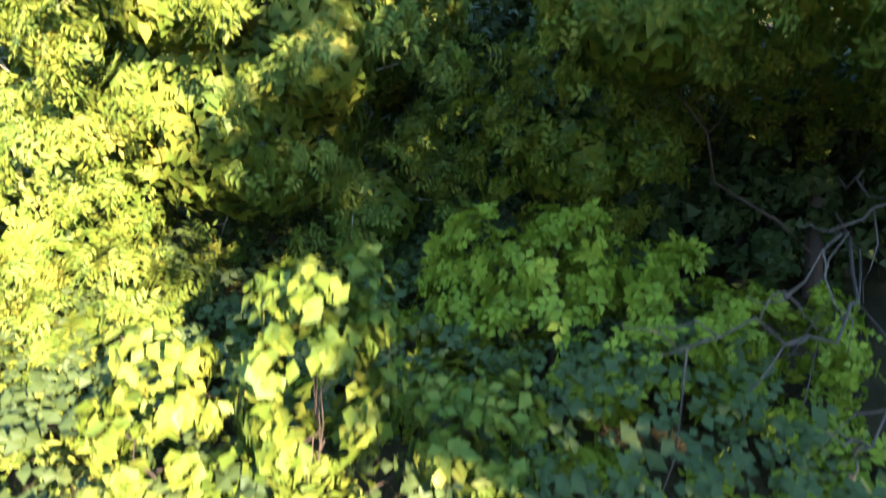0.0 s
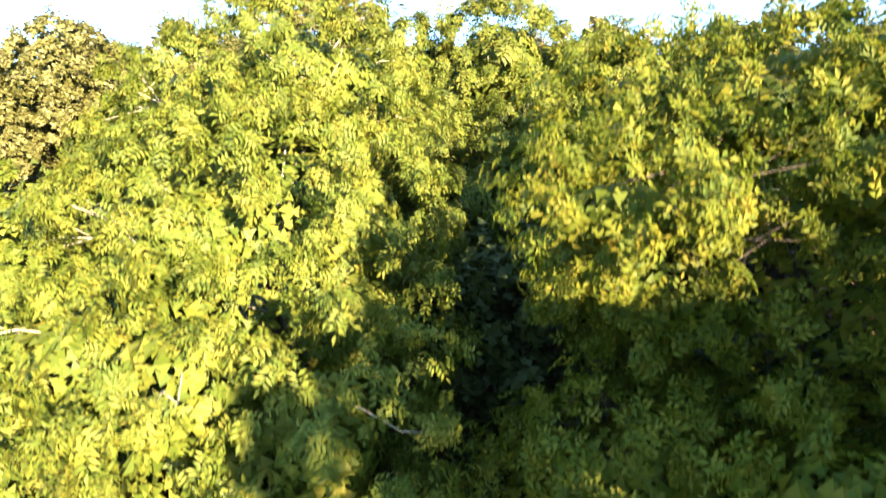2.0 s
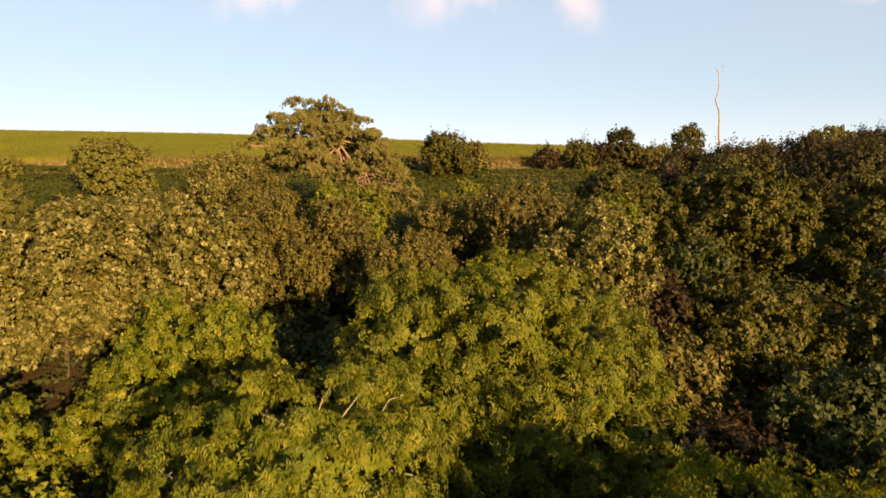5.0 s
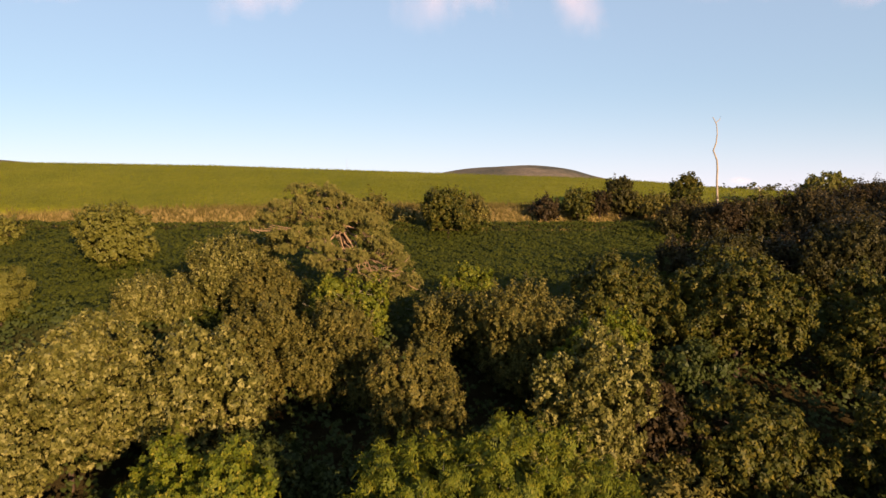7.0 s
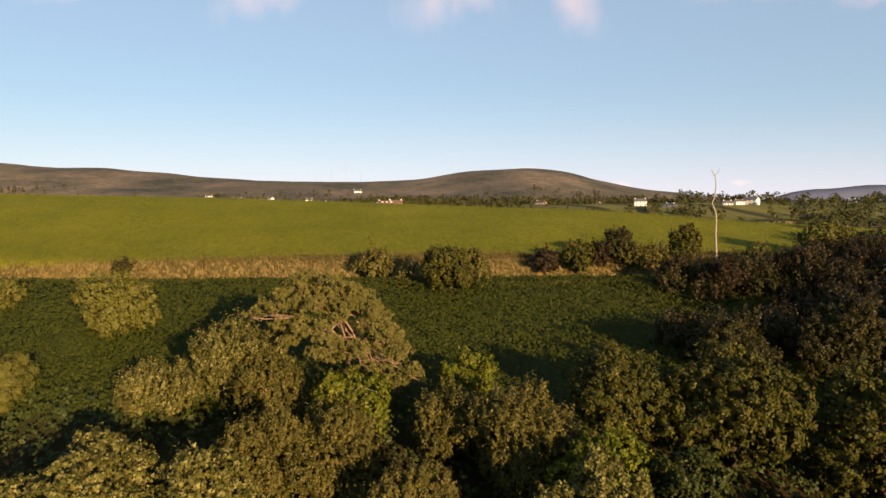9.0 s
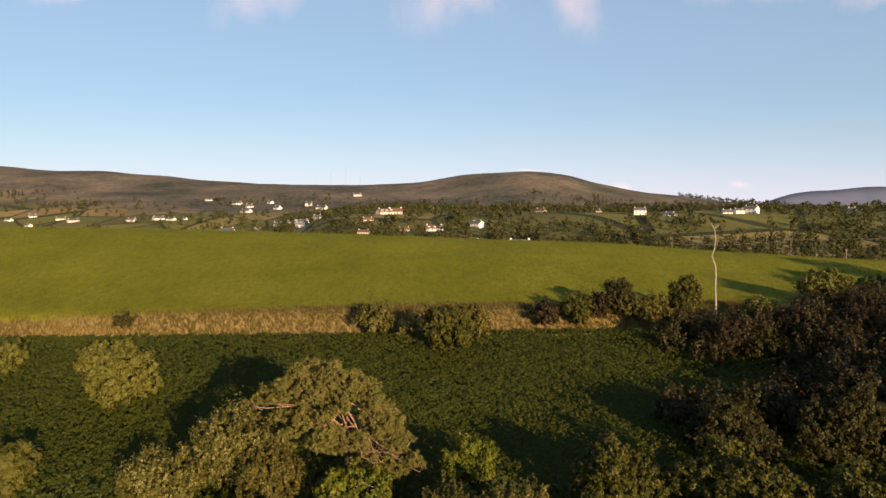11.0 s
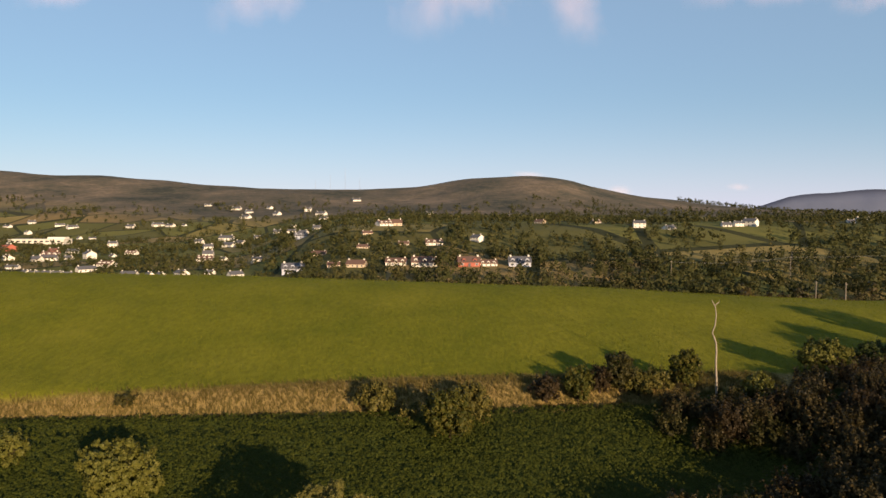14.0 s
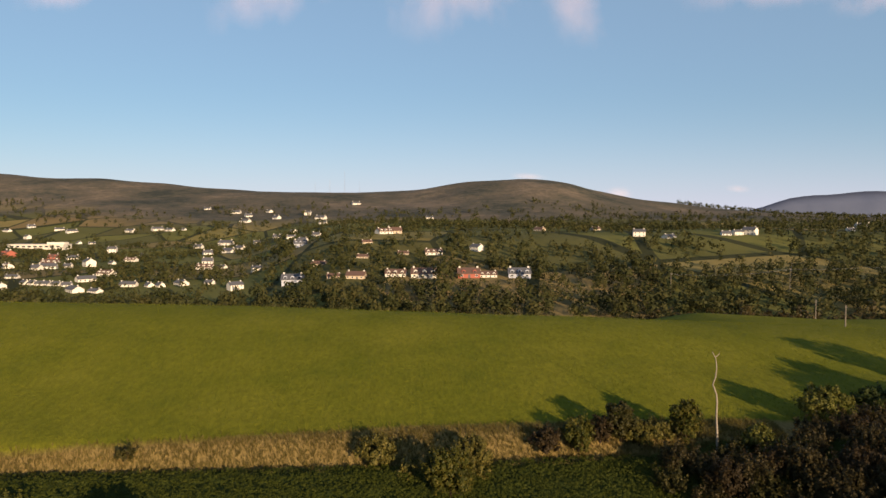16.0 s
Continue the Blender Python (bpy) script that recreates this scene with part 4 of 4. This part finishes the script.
cover("bracken", "deep green bracken ferns covering the slope", "ferns", 1, 84000, -48, 24, 30.0, 54.5, FROND, FERN, 0.245, 0.25, keep=lambda x, y, r: y < 50.9 + bank_shift(x))
cover("dry_grass", "pale dry straw-coloured grass on the field bank", "grass", 2, 46000, -56, 29, 48.0, 58.6, leaf_tuft(5, 0.035, 0.45, 5), STRAW, 0.4, 9, keep=lambda x, y, r: (y > 51.45 + bank_shift(x)) & (y < field_edge(x) + 0.3 * r.randn(len(x))))
cover("crop", "green cereal crop on the rounded field", "crop", 3, 85000, -75, 90, 47, 150, leaf_tuft(3, 0.06, 0.3, 6), CROP, 0.21, 9, keep=lambda x, y, r: (y > field_edge(x) + 0.2 * r.randn(len(x))) & (np.abs(x) < 6 + 0.75 * y) & (r.rand(len(x)) < 1.25 - (y - 50) / 90) & ((y < 104) | (x > 34)))
# dark leaf colour stands in for the shadow on these floors
cover("brambles", "small ferns and ivy on the shaded floor of the wood", "undergrowth", 5, 5500, -6, 2.2, 2.5, 9.5, FROND, DARK, 0.16, 0.5)
cover("brambles", "low brambles and ferns under the trees", "undergrowth", 4, 15000, -26, 30, 9, 31.5, FROND, DARK, 0.4, 0.5, keep=lambda x, y, r: (np.abs(x) < 2.5 + 0.8 * y))


# ---- the village and the far woods ----
def wall_material(name, colour):
    m, n, l, b = material(name, 0.85)
    f = noise_at(n, l, 0.9, 5)
    l.new(mix(n, l, f, colour, tuple(c * 0.82 for c in colour)), b.inputs["Base Color"])
    return m


WHITE_WALL = wall_material("white_render", (0.6, 0.56, 0.50))
RED_WALL = wall_material("red_render", (0.27, 0.075, 0.05))
GREY_WALL = wall_material("grey_blue_render", (0.33, 0.35, 0.42))
CREAM_WALL = wall_material("cream_render", (0.45, 0.36, 0.26))
SLATE = wall_material("slate", (0.075, 0.075, 0.085))
TILE = wall_material("brown_roof_tile", (0.10, 0.055, 0.04))
STACK = wall_material("chimney_render", (0.5, 0.47, 0.42))
GLASS, n, l, b = material("window_glass", 0.1)
b.inputs["Base Color"].default_value = (0.03, 0.035, 0.045, 1)
FRAME = wall_material("white_frame", (0.6, 0.6, 0.58))


def box(bm, x0, x1, y0, y1, z0, z1):
    m = Matrix.Translation(((x0 + x1) / 2, (y0 + y1) / 2, (z0 + z1) / 2)) @ Matrix.Diagonal((x1 - x0, y1 - y0, z1 - z0, 1))
    bmesh.ops.create_cube(bm, size=1, matrix=m)


def boxed(name, dims, mat, parent):
    bm = bmesh.new()
    box(bm, *dims)
    return part(name, bm, mat, parent)


def house(label, w, d, eaves, rise, wall, roof, dormers=0, storeys=1, porch=False):
    """A gabled house, its ridge along x and its front towards -y, on a plinth that goes into the slope."""
    root = tagged(new("house"), label, "house", "village houses")
    bm = bmesh.new()
    ring = [(-d / 2, -3.0), (d / 2, -3.0), (d / 2, eaves), (0, eaves + rise), (-d / 2, eaves)]
    a = [bm.verts.new((-w / 2, y, z)) for y, z in ring]
    c = [bm.verts.new((w / 2, y, z)) for y, z in ring]
    bm.faces.new(a[::-1]), bm.faces.new(c)
    for i in range(5):
        k = (i + 1) % 5
        bm.faces.new((a[i], a[k], c[k], c[i]))
    bmesh.ops.recalc_face_normals(bm, faces=bm.faces)
    body = part("wall", bm, wall, root)
    bm = bmesh.new()
    o, t = 0.35, 0.22
    sl = rise / (d / 2)
    sec = [(-d / 2 - o, eaves - o * sl + 0.02), (0, eaves + rise + 0.02), (d / 2 + o, eaves - o * sl + 0.02)]
    vs = [[bm.verts.new((x, y, z + up)) for y, z in sec] for x in (-w / 2 - o, w / 2 + o) for up in (0, t)]
    lo0, hi0, lo1, hi1 = vs
    for i in range(2):
        bm.faces.new((hi0[i], hi0[i + 1], hi1[i + 1], hi1[i]))
        bm.faces.new((lo0[i + 1], lo0[i], lo1[i], lo1[i + 1]))
        bm.faces.new((lo0[i], lo0[i + 1], hi0[i + 1], hi0[i])), bm.faces.new((lo1[i + 1], lo1[i], hi1[i], hi1[i + 1]))
    for i in (0, 2):
        bm.faces.new((lo0[i], hi0[i], hi1[i], lo1[i]))
    bmesh.ops.recalc_face_normals(bm, faces=bm.faces)
    top = part("roof", bm, roof, root)
    for s in (-1, 1):
        boxed("chimney", (s * (w / 2 - 0.9) - 0.4, s * (w / 2 - 0.9) + 0.4, -0.35, 0.35, eaves + rise - 0.4, eaves + rise + 1.0), STACK, root)
    count = max(2, int(w / 2.6))
    for st in range(storeys):
        for i in range(count):
            x = (i + 0.5) / count * w - w / 2
            if st == 0 and i == count // 2:
                door = boxed("door", (x - 0.5, x + 0.5, -d / 2 - 0.05, -d / 2 + 0.02, 0, 2.05), SLATE, root)
                continue
            z = 0.95 + 2.6 * st
            win = boxed("window", (x - 0.62, x + 0.62, -d / 2 - 0.03, -d / 2 + 0.05, z, z + 1.15), FRAME, root)
            boxed("pane", (x - 0.52, x + 0.52, -d / 2 - 0.045, -d / 2, z + 0.1, z + 1.05), GLASS, win)
    for i in range(dormers):
        x = (i + 0.5) / dormers * w - w / 2
        bm = bmesh.new()
        yf, zb = -d / 2 + 0.6, eaves + 0.35 * sl
        box(bm, x - 0.8, x + 0.8, yf, yf + 2.0, zb, zb + 1.2)
        p = [bm.verts.new(q) for q in ((x - 1.0, yf - 0.15, zb + 1.2), (x + 1.0, yf - 0.15, zb + 1.2), (x, yf - 0.15, zb + 1.8), (x - 1.0, yf + 2.6, zb + 1.2), (x + 1.0, yf + 2.6, zb + 1.2), (x, yf + 2.6, zb + 1.8))]
        for q in ((0, 1, 2), (3, 5, 4), (0, 2, 5, 3), (1, 4, 5, 2), (0, 3, 4, 1)):
            bm.faces.new([p[j] for j in q])
        dm = part("dormer", bm, wall, root)
        boxed("pane", (x - 0.55, x + 0.55, yf - 0.04, yf + 0.02, zb + 0.2, zb + 1.1), GLASS, dm)
    return root


PROTO = {
    "b": house("long white bungalow with a grey slate roof", 12, 7, 2.7, 2.4, WHITE_WALL, SLATE),
    "c": house("small white cottage with a dark slate roof", 8.5, 6.5, 2.6, 2.8, WHITE_WALL, SLATE),
    "t": house("two-storey white house with a slate roof", 10, 7.5, 5.2, 2.6, WHITE_WALL, SLATE, storeys=2),
    "w": house("white dormer house with a brown tiled roof", 12, 8, 2.6, 2.7, WHITE_WALL, TILE, 3),
    "r": house("red dormer house with a brown tiled roof", 10, 8, 2.6, 2.7, RED_WALL, TILE, 2),
    "g": house("grey-blue dormer house with a slate roof", 10, 8, 2.6, 2.7, GREY_WALL, SLATE, 3),
    "m": house("cream bungalow with a brown tiled roof", 11, 7, 2.7, 2.6, CREAM_WALL, TILE),
}
# x, y, kind and size of each house
HOUSES = """-594 902 b 0.9|-579 931 c 1.1|-527 910 b 1.0|-494 881 b 1.1|-529 842 t 0.8|-415 754 c 0.7|-397 748 b 0.6|-367 558 r 1.3|-259 392 w 0.7|-215 329 b 0.5|-197 293 t 0.5|-233 378 c 0.7|-233 389 b 0.8|-229 403 c 0.6|
-224 418 t 0.8|-225 449 c 0.5|-228 483 w 0.7|-271 596 c 0.6|-414 878 b 1.1|-386 896 b 1.2|-365 887 b 1.0|-347 888 c 0.7|-256 694 c 1.0|-199 560 c 0.9|-145 403 w 0.8|-137 412 c 0.5|-177 347 w 0.7|-174 321 b 0.7|
-196 309 c 0.5|-192 308 c 0.5|-187 306 c 0.5|-184 306 c 0.5|-179 305 c 0.5|-173 303 c 0.5|-160 286 b 0.7|-150 284 b 0.5|-145 304 b 0.6|-135 303 c 0.5|-130 303 c 0.5|-123 310 b 0.6|-111 314 c 0.5|-92 292 t 0.6|
-101 358 t 0.5|-417 1177 b 1.0|-356 1145 b 1.3|-319 1091 c 1.3|-293 985 b 1.3|-302 1157 b 1.1|-258 1034 c 1.3|-225 1113 t 1.1|-179 981 b 1.3|-156 873 b 0.9|-178 793 b 0.8|-182 729 c 1.0|-140 613 b 0.7|-241 738 b 1.3|
-205 670 b 1.0|-193 598 b 1.1|-201 717 c 0.8|-95 451 t 0.6|-91 480 c 0.7|-163 1264 b 1.3|-36 411 w 0.8|-40 351 m 0.5|-38 317 m 0.5|-19 326 m 0.5|-4 327 w 0.7|-58 310 m 0.6|-64 282 g 0.9|-45 273 m 0.5|
-35 269 m 0.7|-19 273 w 0.7|-7 271 w 0.9|-17 969 b 0.9|11 271 r 0.9|19 271 w 0.6|32 271 g 0.9|18 336 t 0.6|64 428 m 0.6|110 469 m 0.6|189 652 b 0.8|110 366 t 0.65|124 358 b 0.6|159 367 c 0.6|
166 368 t 0.5|174 370 t 0.7|243 390 c 0.5|385 599 b 1.0"""
spots = []
rng = np.random.RandomState(31)
for entry in HOUSES.replace("\n", "").split("|"):
    x, y, kind, size = entry.split()
    x, y, size = float(x), float(y), float(size)
    spots.append((x, y))
    turn = rng.uniform(-12, 12) if 255 < y < 300 and x > -80 else rng.uniform(-50, 50)
    copy_thing(PROTO[kind], pose(x, y, min(g(x, y), g(x, y - 3)) - 0.2, 0, 0, turn) @ Matrix.Diagonal((size, size, size * 0.85, 1)))

for k, (x, y) in {"b": (-300, 535), "c": (-160, 450), "t": (-320, 640), "w": (-250, 420), "r": (-330, 560), "g": (-90, 420), "m": (-30, 420)}.items():
    PROTO[k].matrix_basis = pose(x, y, g(x, y) - 0.3, 0, 0, 10) @ Matrix.Diagonal((0.8, 0.8, 0.8, 1))
    spots.append((x, y))


def factory():
    x, y = -421, 692
    root = tagged(new("factory"), "long low white factory building with flat roof", "building")
    root.location = (x, y, g(x, y))
    boxed("wall", (-30, 28, -8, 8, -3, 4.2), STACK, root)
    boxed("roof", (-30.5, 28.5, -8.5, 8.5, 4.204, 4.6), STACK, root)
    boxed("wall", (10, 28.4, -6, 2, 4.61, 6.6), WHITE_WALL, root)
    for i in range(9):
        boxed("window", (-27 + i * 6, -23.5 + i * 6, -8.1, -7.9, 1.4, 3.0), GLASS, root)


factory()
spots += [(-440, 692), (-421, 692), (-402, 692)]


def far_trees(name, label, seed, count, puffs, mat, place, radius):
    rng = np.random.RandomState(seed)
    x, y = place(rng, count)
    r = radius * (0.55 + 0.9 * rng.rand(len(x)) ** 1.5)
    z = ground_z(x, y)
    h = r * (1.1 + 0.5 * rng.rand(len(x)))
    ok = np.ones(len(x), bool)
    for hx, hy in spots:
        hz = g(hx, hy)
        line = 35 + (hz + 2.3 - 35) * y / hy
        between = (np.abs(x * hy / y - hx) < 4.5 + 0.4 * r) & (y < hy + 6) & (y > hy - 80)
        ok &= ~(between & (z + 2 * h > line)) & ~((np.abs(x - hx) < 5.5) & (np.abs(y - hy) < 5))
    x, y, z, r, h = x[ok], y[ok], z[ok], r[ok], h[ok]
    k = len(x)
    knobs = 7
    kd = unit(rng.randn(k, knobs, 3) + np.array([0, -0.3, 0.35]))
    pick = rng.randint(0, knobs, (k, puffs))
    base = np.take_along_axis(kd, pick[:, :, None], 1) * 0.56
    d = unit(rng.randn(k, puffs, 3) + 0.9 * base)
    kr = 0.36 + 0.26 * rng.rand(k, knobs)
    shape = base + d * np.take_along_axis(kr, pick, 1)[:, :, None]
    at = np.stack([x, y, z + h * 0.9], 1)[:, None] + shape * np.stack([r, r, h], 1)[:, None]
    along = unit(np.cross(d, rng.randn(k, puffs, 3)))
    up = unit(d + 0.12 * rng.randn(k, puffs, 3))
    s = (r[:, None] * (0.6 + 0.5 * rng.rand(k, puffs))) * (17 / puffs) ** 0.5
    at = at - along * s[:, :, None] * 0.5
    v, f = scatter(SMALL, at.reshape(-1, 3), along.reshape(-1, 3), up.reshape(-1, 3), s.reshape(-1))
    return tagged(part_mesh(name, array_mesh(name, v, f), mat), label, "trees", kind="stuff")


def belt(rng, n):
    y = rng.uniform(205, 283, n)
    x = rng.uniform(-0.85, 0.95, n) * y
    keep = ((x / y > -0.25) | (y < 255)) & ((x / y < 0.05) | (rng.rand(n) < 0.7))
    return x[keep], y[keep]


def copses(rng, n):
    y = 285 + 450 * rng.rand(n) ** 1.2
    a = rng.uniform(-0.8, 0.85, n)
    x = a * y
    f = np.sin(x * 0.021 + 1.0) * np.sin(y * 0.027) + 0.7 * np.sin(x * 0.055 + y * 0.02) * np.sin(y * 0.07 + 2) + 0.2 * np.clip(a * 2.2, -0.4, 0.9)
    f = np.where(a < -0.12, f + 0.35, f)
    keep = f + 0.4 * rng.randn(n) > np.where(a > 0.05, -0.3, -0.55)
    for cx, cy, cr in ((113, 292, 20), (-165, 460, 42), (80, 362, 22), (185, 480, 38), (60, 430, 26), (-60, 420, 24), (150, 345, 18), (-110, 560, 40), (235, 420, 26), (95, 318, 14), (58, 300, 12), (-105, 372, 16), (-200, 430, 24), (-70, 345, 14), (-270, 470, 30), (20, 395, 18), (140, 390, 24)):
        keep &= ((x - cx) / cr) ** 2 + ((y - cy) / (cr * 1.2)) ** 2 > 1
    return x[keep], y[keep]


def distant(rng, n):
    y = 700 + 520 * rng.rand(n)
    x = rng.uniform(-0.8, 0.85, n) * y
    f = np.sin(x * 0.012 + 2) * np.sin(y * 0.02) + 0.6 * np.sin(x * 0.03 + 1) * np.sin(y * 0.045)
    keep = f + 0.4 * rng.randn(n) > 0.2
    return x[keep], y[keep]


def ridge_line(rng, n):
    a = rng.uniform(0.36, 0.72, n)
    y = rng.uniform(1500, 1600, n)
    return a * y, y


def scrub_strip(rng, n):
    y = rng.uniform(160, 208, n)
    x = rng.uniform(0.3, 0.95, n) * y
    keep = np.sin(x * 0.13) * np.sin(y * 0.21 + 1) + 0.5 * rng.randn(n) > -0.1
    return x[keep], y[keep]


WOOD = leaf_material("far_wood_leaves", [(0.0, (0.050, 0.058, 0.020)), (0.4, (0.090, 0.088, 0.030)), (0.75, (0.15, 0.122, 0.045)), (1.0, (0.25, 0.18, 0.075))], patch=0.05, through_light=0.2, gloss=0.05, patch_tint=(0.6, 0.66, 0.5), deep=0.58, grain=0.16, speck=0.1)
far_trees("woodland", "belt of dark mixed trees beyond the field", 201, 1800, 80, WOOD, belt, 2.3)
far_trees("woodland", "copses and hedgerow trees among the village houses", 202, 7200, 28, WOOD, copses, 1.85)
far_trees("woodland", "distant dark copses below the hill", 203, 2600, 24, WOOD, distant, 3.0)
far_trees("woodland", "line of dark trees on the distant ridge", 204, 520, 24, WOOD, ridge_line, 3.0)

far_trees("woodland", "low brown scrub beyond the far edge of the field", 205, 900, 40, THORN, scrub_strip, 1.3)


# ---- poles and masts ----
POLE_WOOD = bark_material("pole_wood", (0.085, 0.07, 0.056), (0.15, 0.13, 0.105))
STEEL, n, l, b = material("galvanised_steel", 0.5)
b.inputs["Base Color"].default_value, b.inputs["Metallic"].default_value = (0.18, 0.18, 0.2, 1), 0.3
POLES = [(88.5, 155, 4.6), (77, 125, 4.3), (133, 250, 8.5), (140, 262, 7.5), (85, 243, 8.5), (232, 268, 8.5), (28, 560, 8.5), (70, 590, 8.5), (62, 600, 8.5), (90, 620, 8.5)]
for x, y, hh in POLES:
    root = tagged(new("utility_pole"), "wooden utility pole with a crossarm", "pole", "power line")
    root.location = (x, y, g(x, y))
    tv, tf = tubes([(np.array([(0, 0, -0.5), (0, 0, hh / 2), (0, 0, hh)]), 0.14, 0.09)], 8)
    part_mesh("pole", array_mesh("pole", tv, tf), POLE_WOOD, root, smooth=True)
    boxed("crossarm", (-0.06 * hh, 0.06 * hh, -0.15, -0.05, hh - 0.4, hh - 0.3), POLE_WOOD, root)
for i, (x, y, hh) in enumerate([(-295, 1545, 22), (-261, 1550, 34), (-226, 1550, 52), (-191, 1545, 28)]):
    z = g(x, y)
    root = tagged(new("radio_mast"), "thin steel radio mast on the ridge", "mast", "masts on the ridge")
    root.location = (x, y, z)
    tv, tf = tubes([(np.array([(0, 0, -1), (0, 0, hh / 2), (0, 0, hh)]), 0.3, 0.15)], 6)
    part_mesh("mast", array_mesh("mast", tv, tf), STEEL, root)
for (xa, ya, ha), (xb, yb, hb) in ((POLES[2], POLES[4]), (POLES[2], POLES[5]), (POLES[2], POLES[3])):
    q = np.linspace(0, 1, 9)[:, None]
    a, c = np.array([xa, ya, g(xa, ya) + ha - 0.5]), np.array([xb, yb, g(xb, yb) + hb - 0.5])
    wire = a + (c - a) * q - np.array([0, 0, 1.2]) * 4 * q * (1 - q)
    tv, tf = tubes([(wire, 0.02, 0.02)], 4)
    tagged(part_mesh("power_cable", array_mesh("power_cable", tv, tf), STEEL), "thin sagging power cable between two poles", "cable", "power line")

# ---- clouds and the far mountains ----
CLOUD, n, l, b = material("cloud", 1.0)
b.inputs["Base Color"].default_value = (0.6, 0.47, 0.52, 1)
b.inputs["Specular IOR Level"].default_value = 0
tc = n.new("ShaderNodeTexCoord")
ln = n.new("ShaderNodeVectorMath")
ln.operation = "LENGTH"
l.new(tc.outputs["Object"], ln.inputs[0])
fall = math_node(n, l, "SUBTRACT", 1.0, ln.outputs["Value"], True)
puff = noise_at(n, l, 0.0042, 7, 0.55, (1, 1, 0.7))
thick = math_node(n, l, "MULTIPLY", math_node(n, l, "SUBTRACT", math_node(n, l, "ADD", puff, math_node(n, l, "MULTIPLY", fall, 0.55)), 0.62), 1.9, True)
thick = math_node(n, l, "MULTIPLY", thick, math_node(n, l, "MULTIPLY", fall, 1.6, True))
clear = n.new("ShaderNodeBsdfTransparent")
ms = n.new("ShaderNodeMixShader")
l.new(math_node(n, l, "MULTIPLY", thick, 0.24), ms.inputs[0])
l.new(clear.outputs[0], ms.inputs[1]), l.new(b.outputs[0], ms.inputs[2])
l.new(ms.outputs[0], n["Material Output"].inputs[0])
for i, (px, pz, sx, sz, lean) in enumerate([(140, 1480, 720, 360, -0.35), (880, 1440, 280, 420, -0.9), (-1130, 1470, 560, 300, -0.5), (-2500, 1510, 400, 180, -0.3), (2300, 1575, 900, 190, -0.2), (2950, 1500, 420, 170, -0.3), (1225, 175, 150, 75, 0.0), (2075, 212, 150, 50, 0.1), (620, 300, 170, 40, 0.1)]):
    bm = bmesh.new()
    bmesh.ops.create_grid(bm, x_segments=2, y_segments=2, size=1)
    ob = part("cloud", bm, CLOUD)
    ob.matrix_world = pose(px, 4300 + 40 * i, pz + 40, 90, lean * 57.3 * 0.6, 0) @ Matrix.Diagonal((sx, sz, 1, 1))
    ob.visible_shadow = False
    tagged(ob, "thin pinkish wisp of cloud in blue sky", "cloud", "clouds", "structure")
HAZE_HILL, n, l, b = material("far_mountain_painted_haze", 1.0)
# the grey-blue of distant haze is put into the mountain's own colour
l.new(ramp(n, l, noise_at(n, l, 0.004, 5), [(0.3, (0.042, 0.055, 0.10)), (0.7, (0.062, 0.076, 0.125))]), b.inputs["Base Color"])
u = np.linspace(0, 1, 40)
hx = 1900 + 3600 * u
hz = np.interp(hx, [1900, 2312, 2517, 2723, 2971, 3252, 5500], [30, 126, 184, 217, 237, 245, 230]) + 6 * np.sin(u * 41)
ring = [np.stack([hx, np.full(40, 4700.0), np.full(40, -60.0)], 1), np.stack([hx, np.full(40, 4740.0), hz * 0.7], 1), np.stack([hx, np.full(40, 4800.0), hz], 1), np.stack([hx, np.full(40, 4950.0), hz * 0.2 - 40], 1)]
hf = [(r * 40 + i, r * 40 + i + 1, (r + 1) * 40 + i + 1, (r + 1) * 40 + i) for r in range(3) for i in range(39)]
tagged(part_mesh("backdrop", array_mesh("backdrop", np.concatenate(ring), hf), HAZE_HILL, smooth=True), "mountain under cloud on the horizon, grey-blue haze painted into its colour", "mountain", kind="structure")
# haze painted as an added glowing sheet, strongest at its foot
HAZE_GLOW, n, l, b = material("horizon_haze_glow", 1.0)
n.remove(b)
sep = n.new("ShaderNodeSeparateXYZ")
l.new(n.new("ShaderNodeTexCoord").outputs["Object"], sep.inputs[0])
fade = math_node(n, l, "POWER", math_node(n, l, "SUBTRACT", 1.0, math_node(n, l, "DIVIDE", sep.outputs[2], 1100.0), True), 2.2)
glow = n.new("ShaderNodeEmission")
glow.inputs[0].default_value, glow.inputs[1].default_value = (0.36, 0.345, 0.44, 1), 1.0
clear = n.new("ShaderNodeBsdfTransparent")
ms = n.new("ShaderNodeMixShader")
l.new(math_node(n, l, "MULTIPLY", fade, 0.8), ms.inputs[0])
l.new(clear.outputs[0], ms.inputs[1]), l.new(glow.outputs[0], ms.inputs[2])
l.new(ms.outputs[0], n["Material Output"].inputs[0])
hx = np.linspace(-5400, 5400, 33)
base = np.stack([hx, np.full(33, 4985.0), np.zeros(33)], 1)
haze = part_mesh("backdrop", array_mesh("backdrop", np.concatenate([base, base + np.array([0, 0, 1100.0])]), [(i, i + 1, 34 + i, 33 + i) for i in range(32)]), HAZE_GLOW)
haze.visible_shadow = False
tagged(haze, "glowing sheet added behind the hills to paint pale lavender haze low over the horizon", "sky", kind="structure")
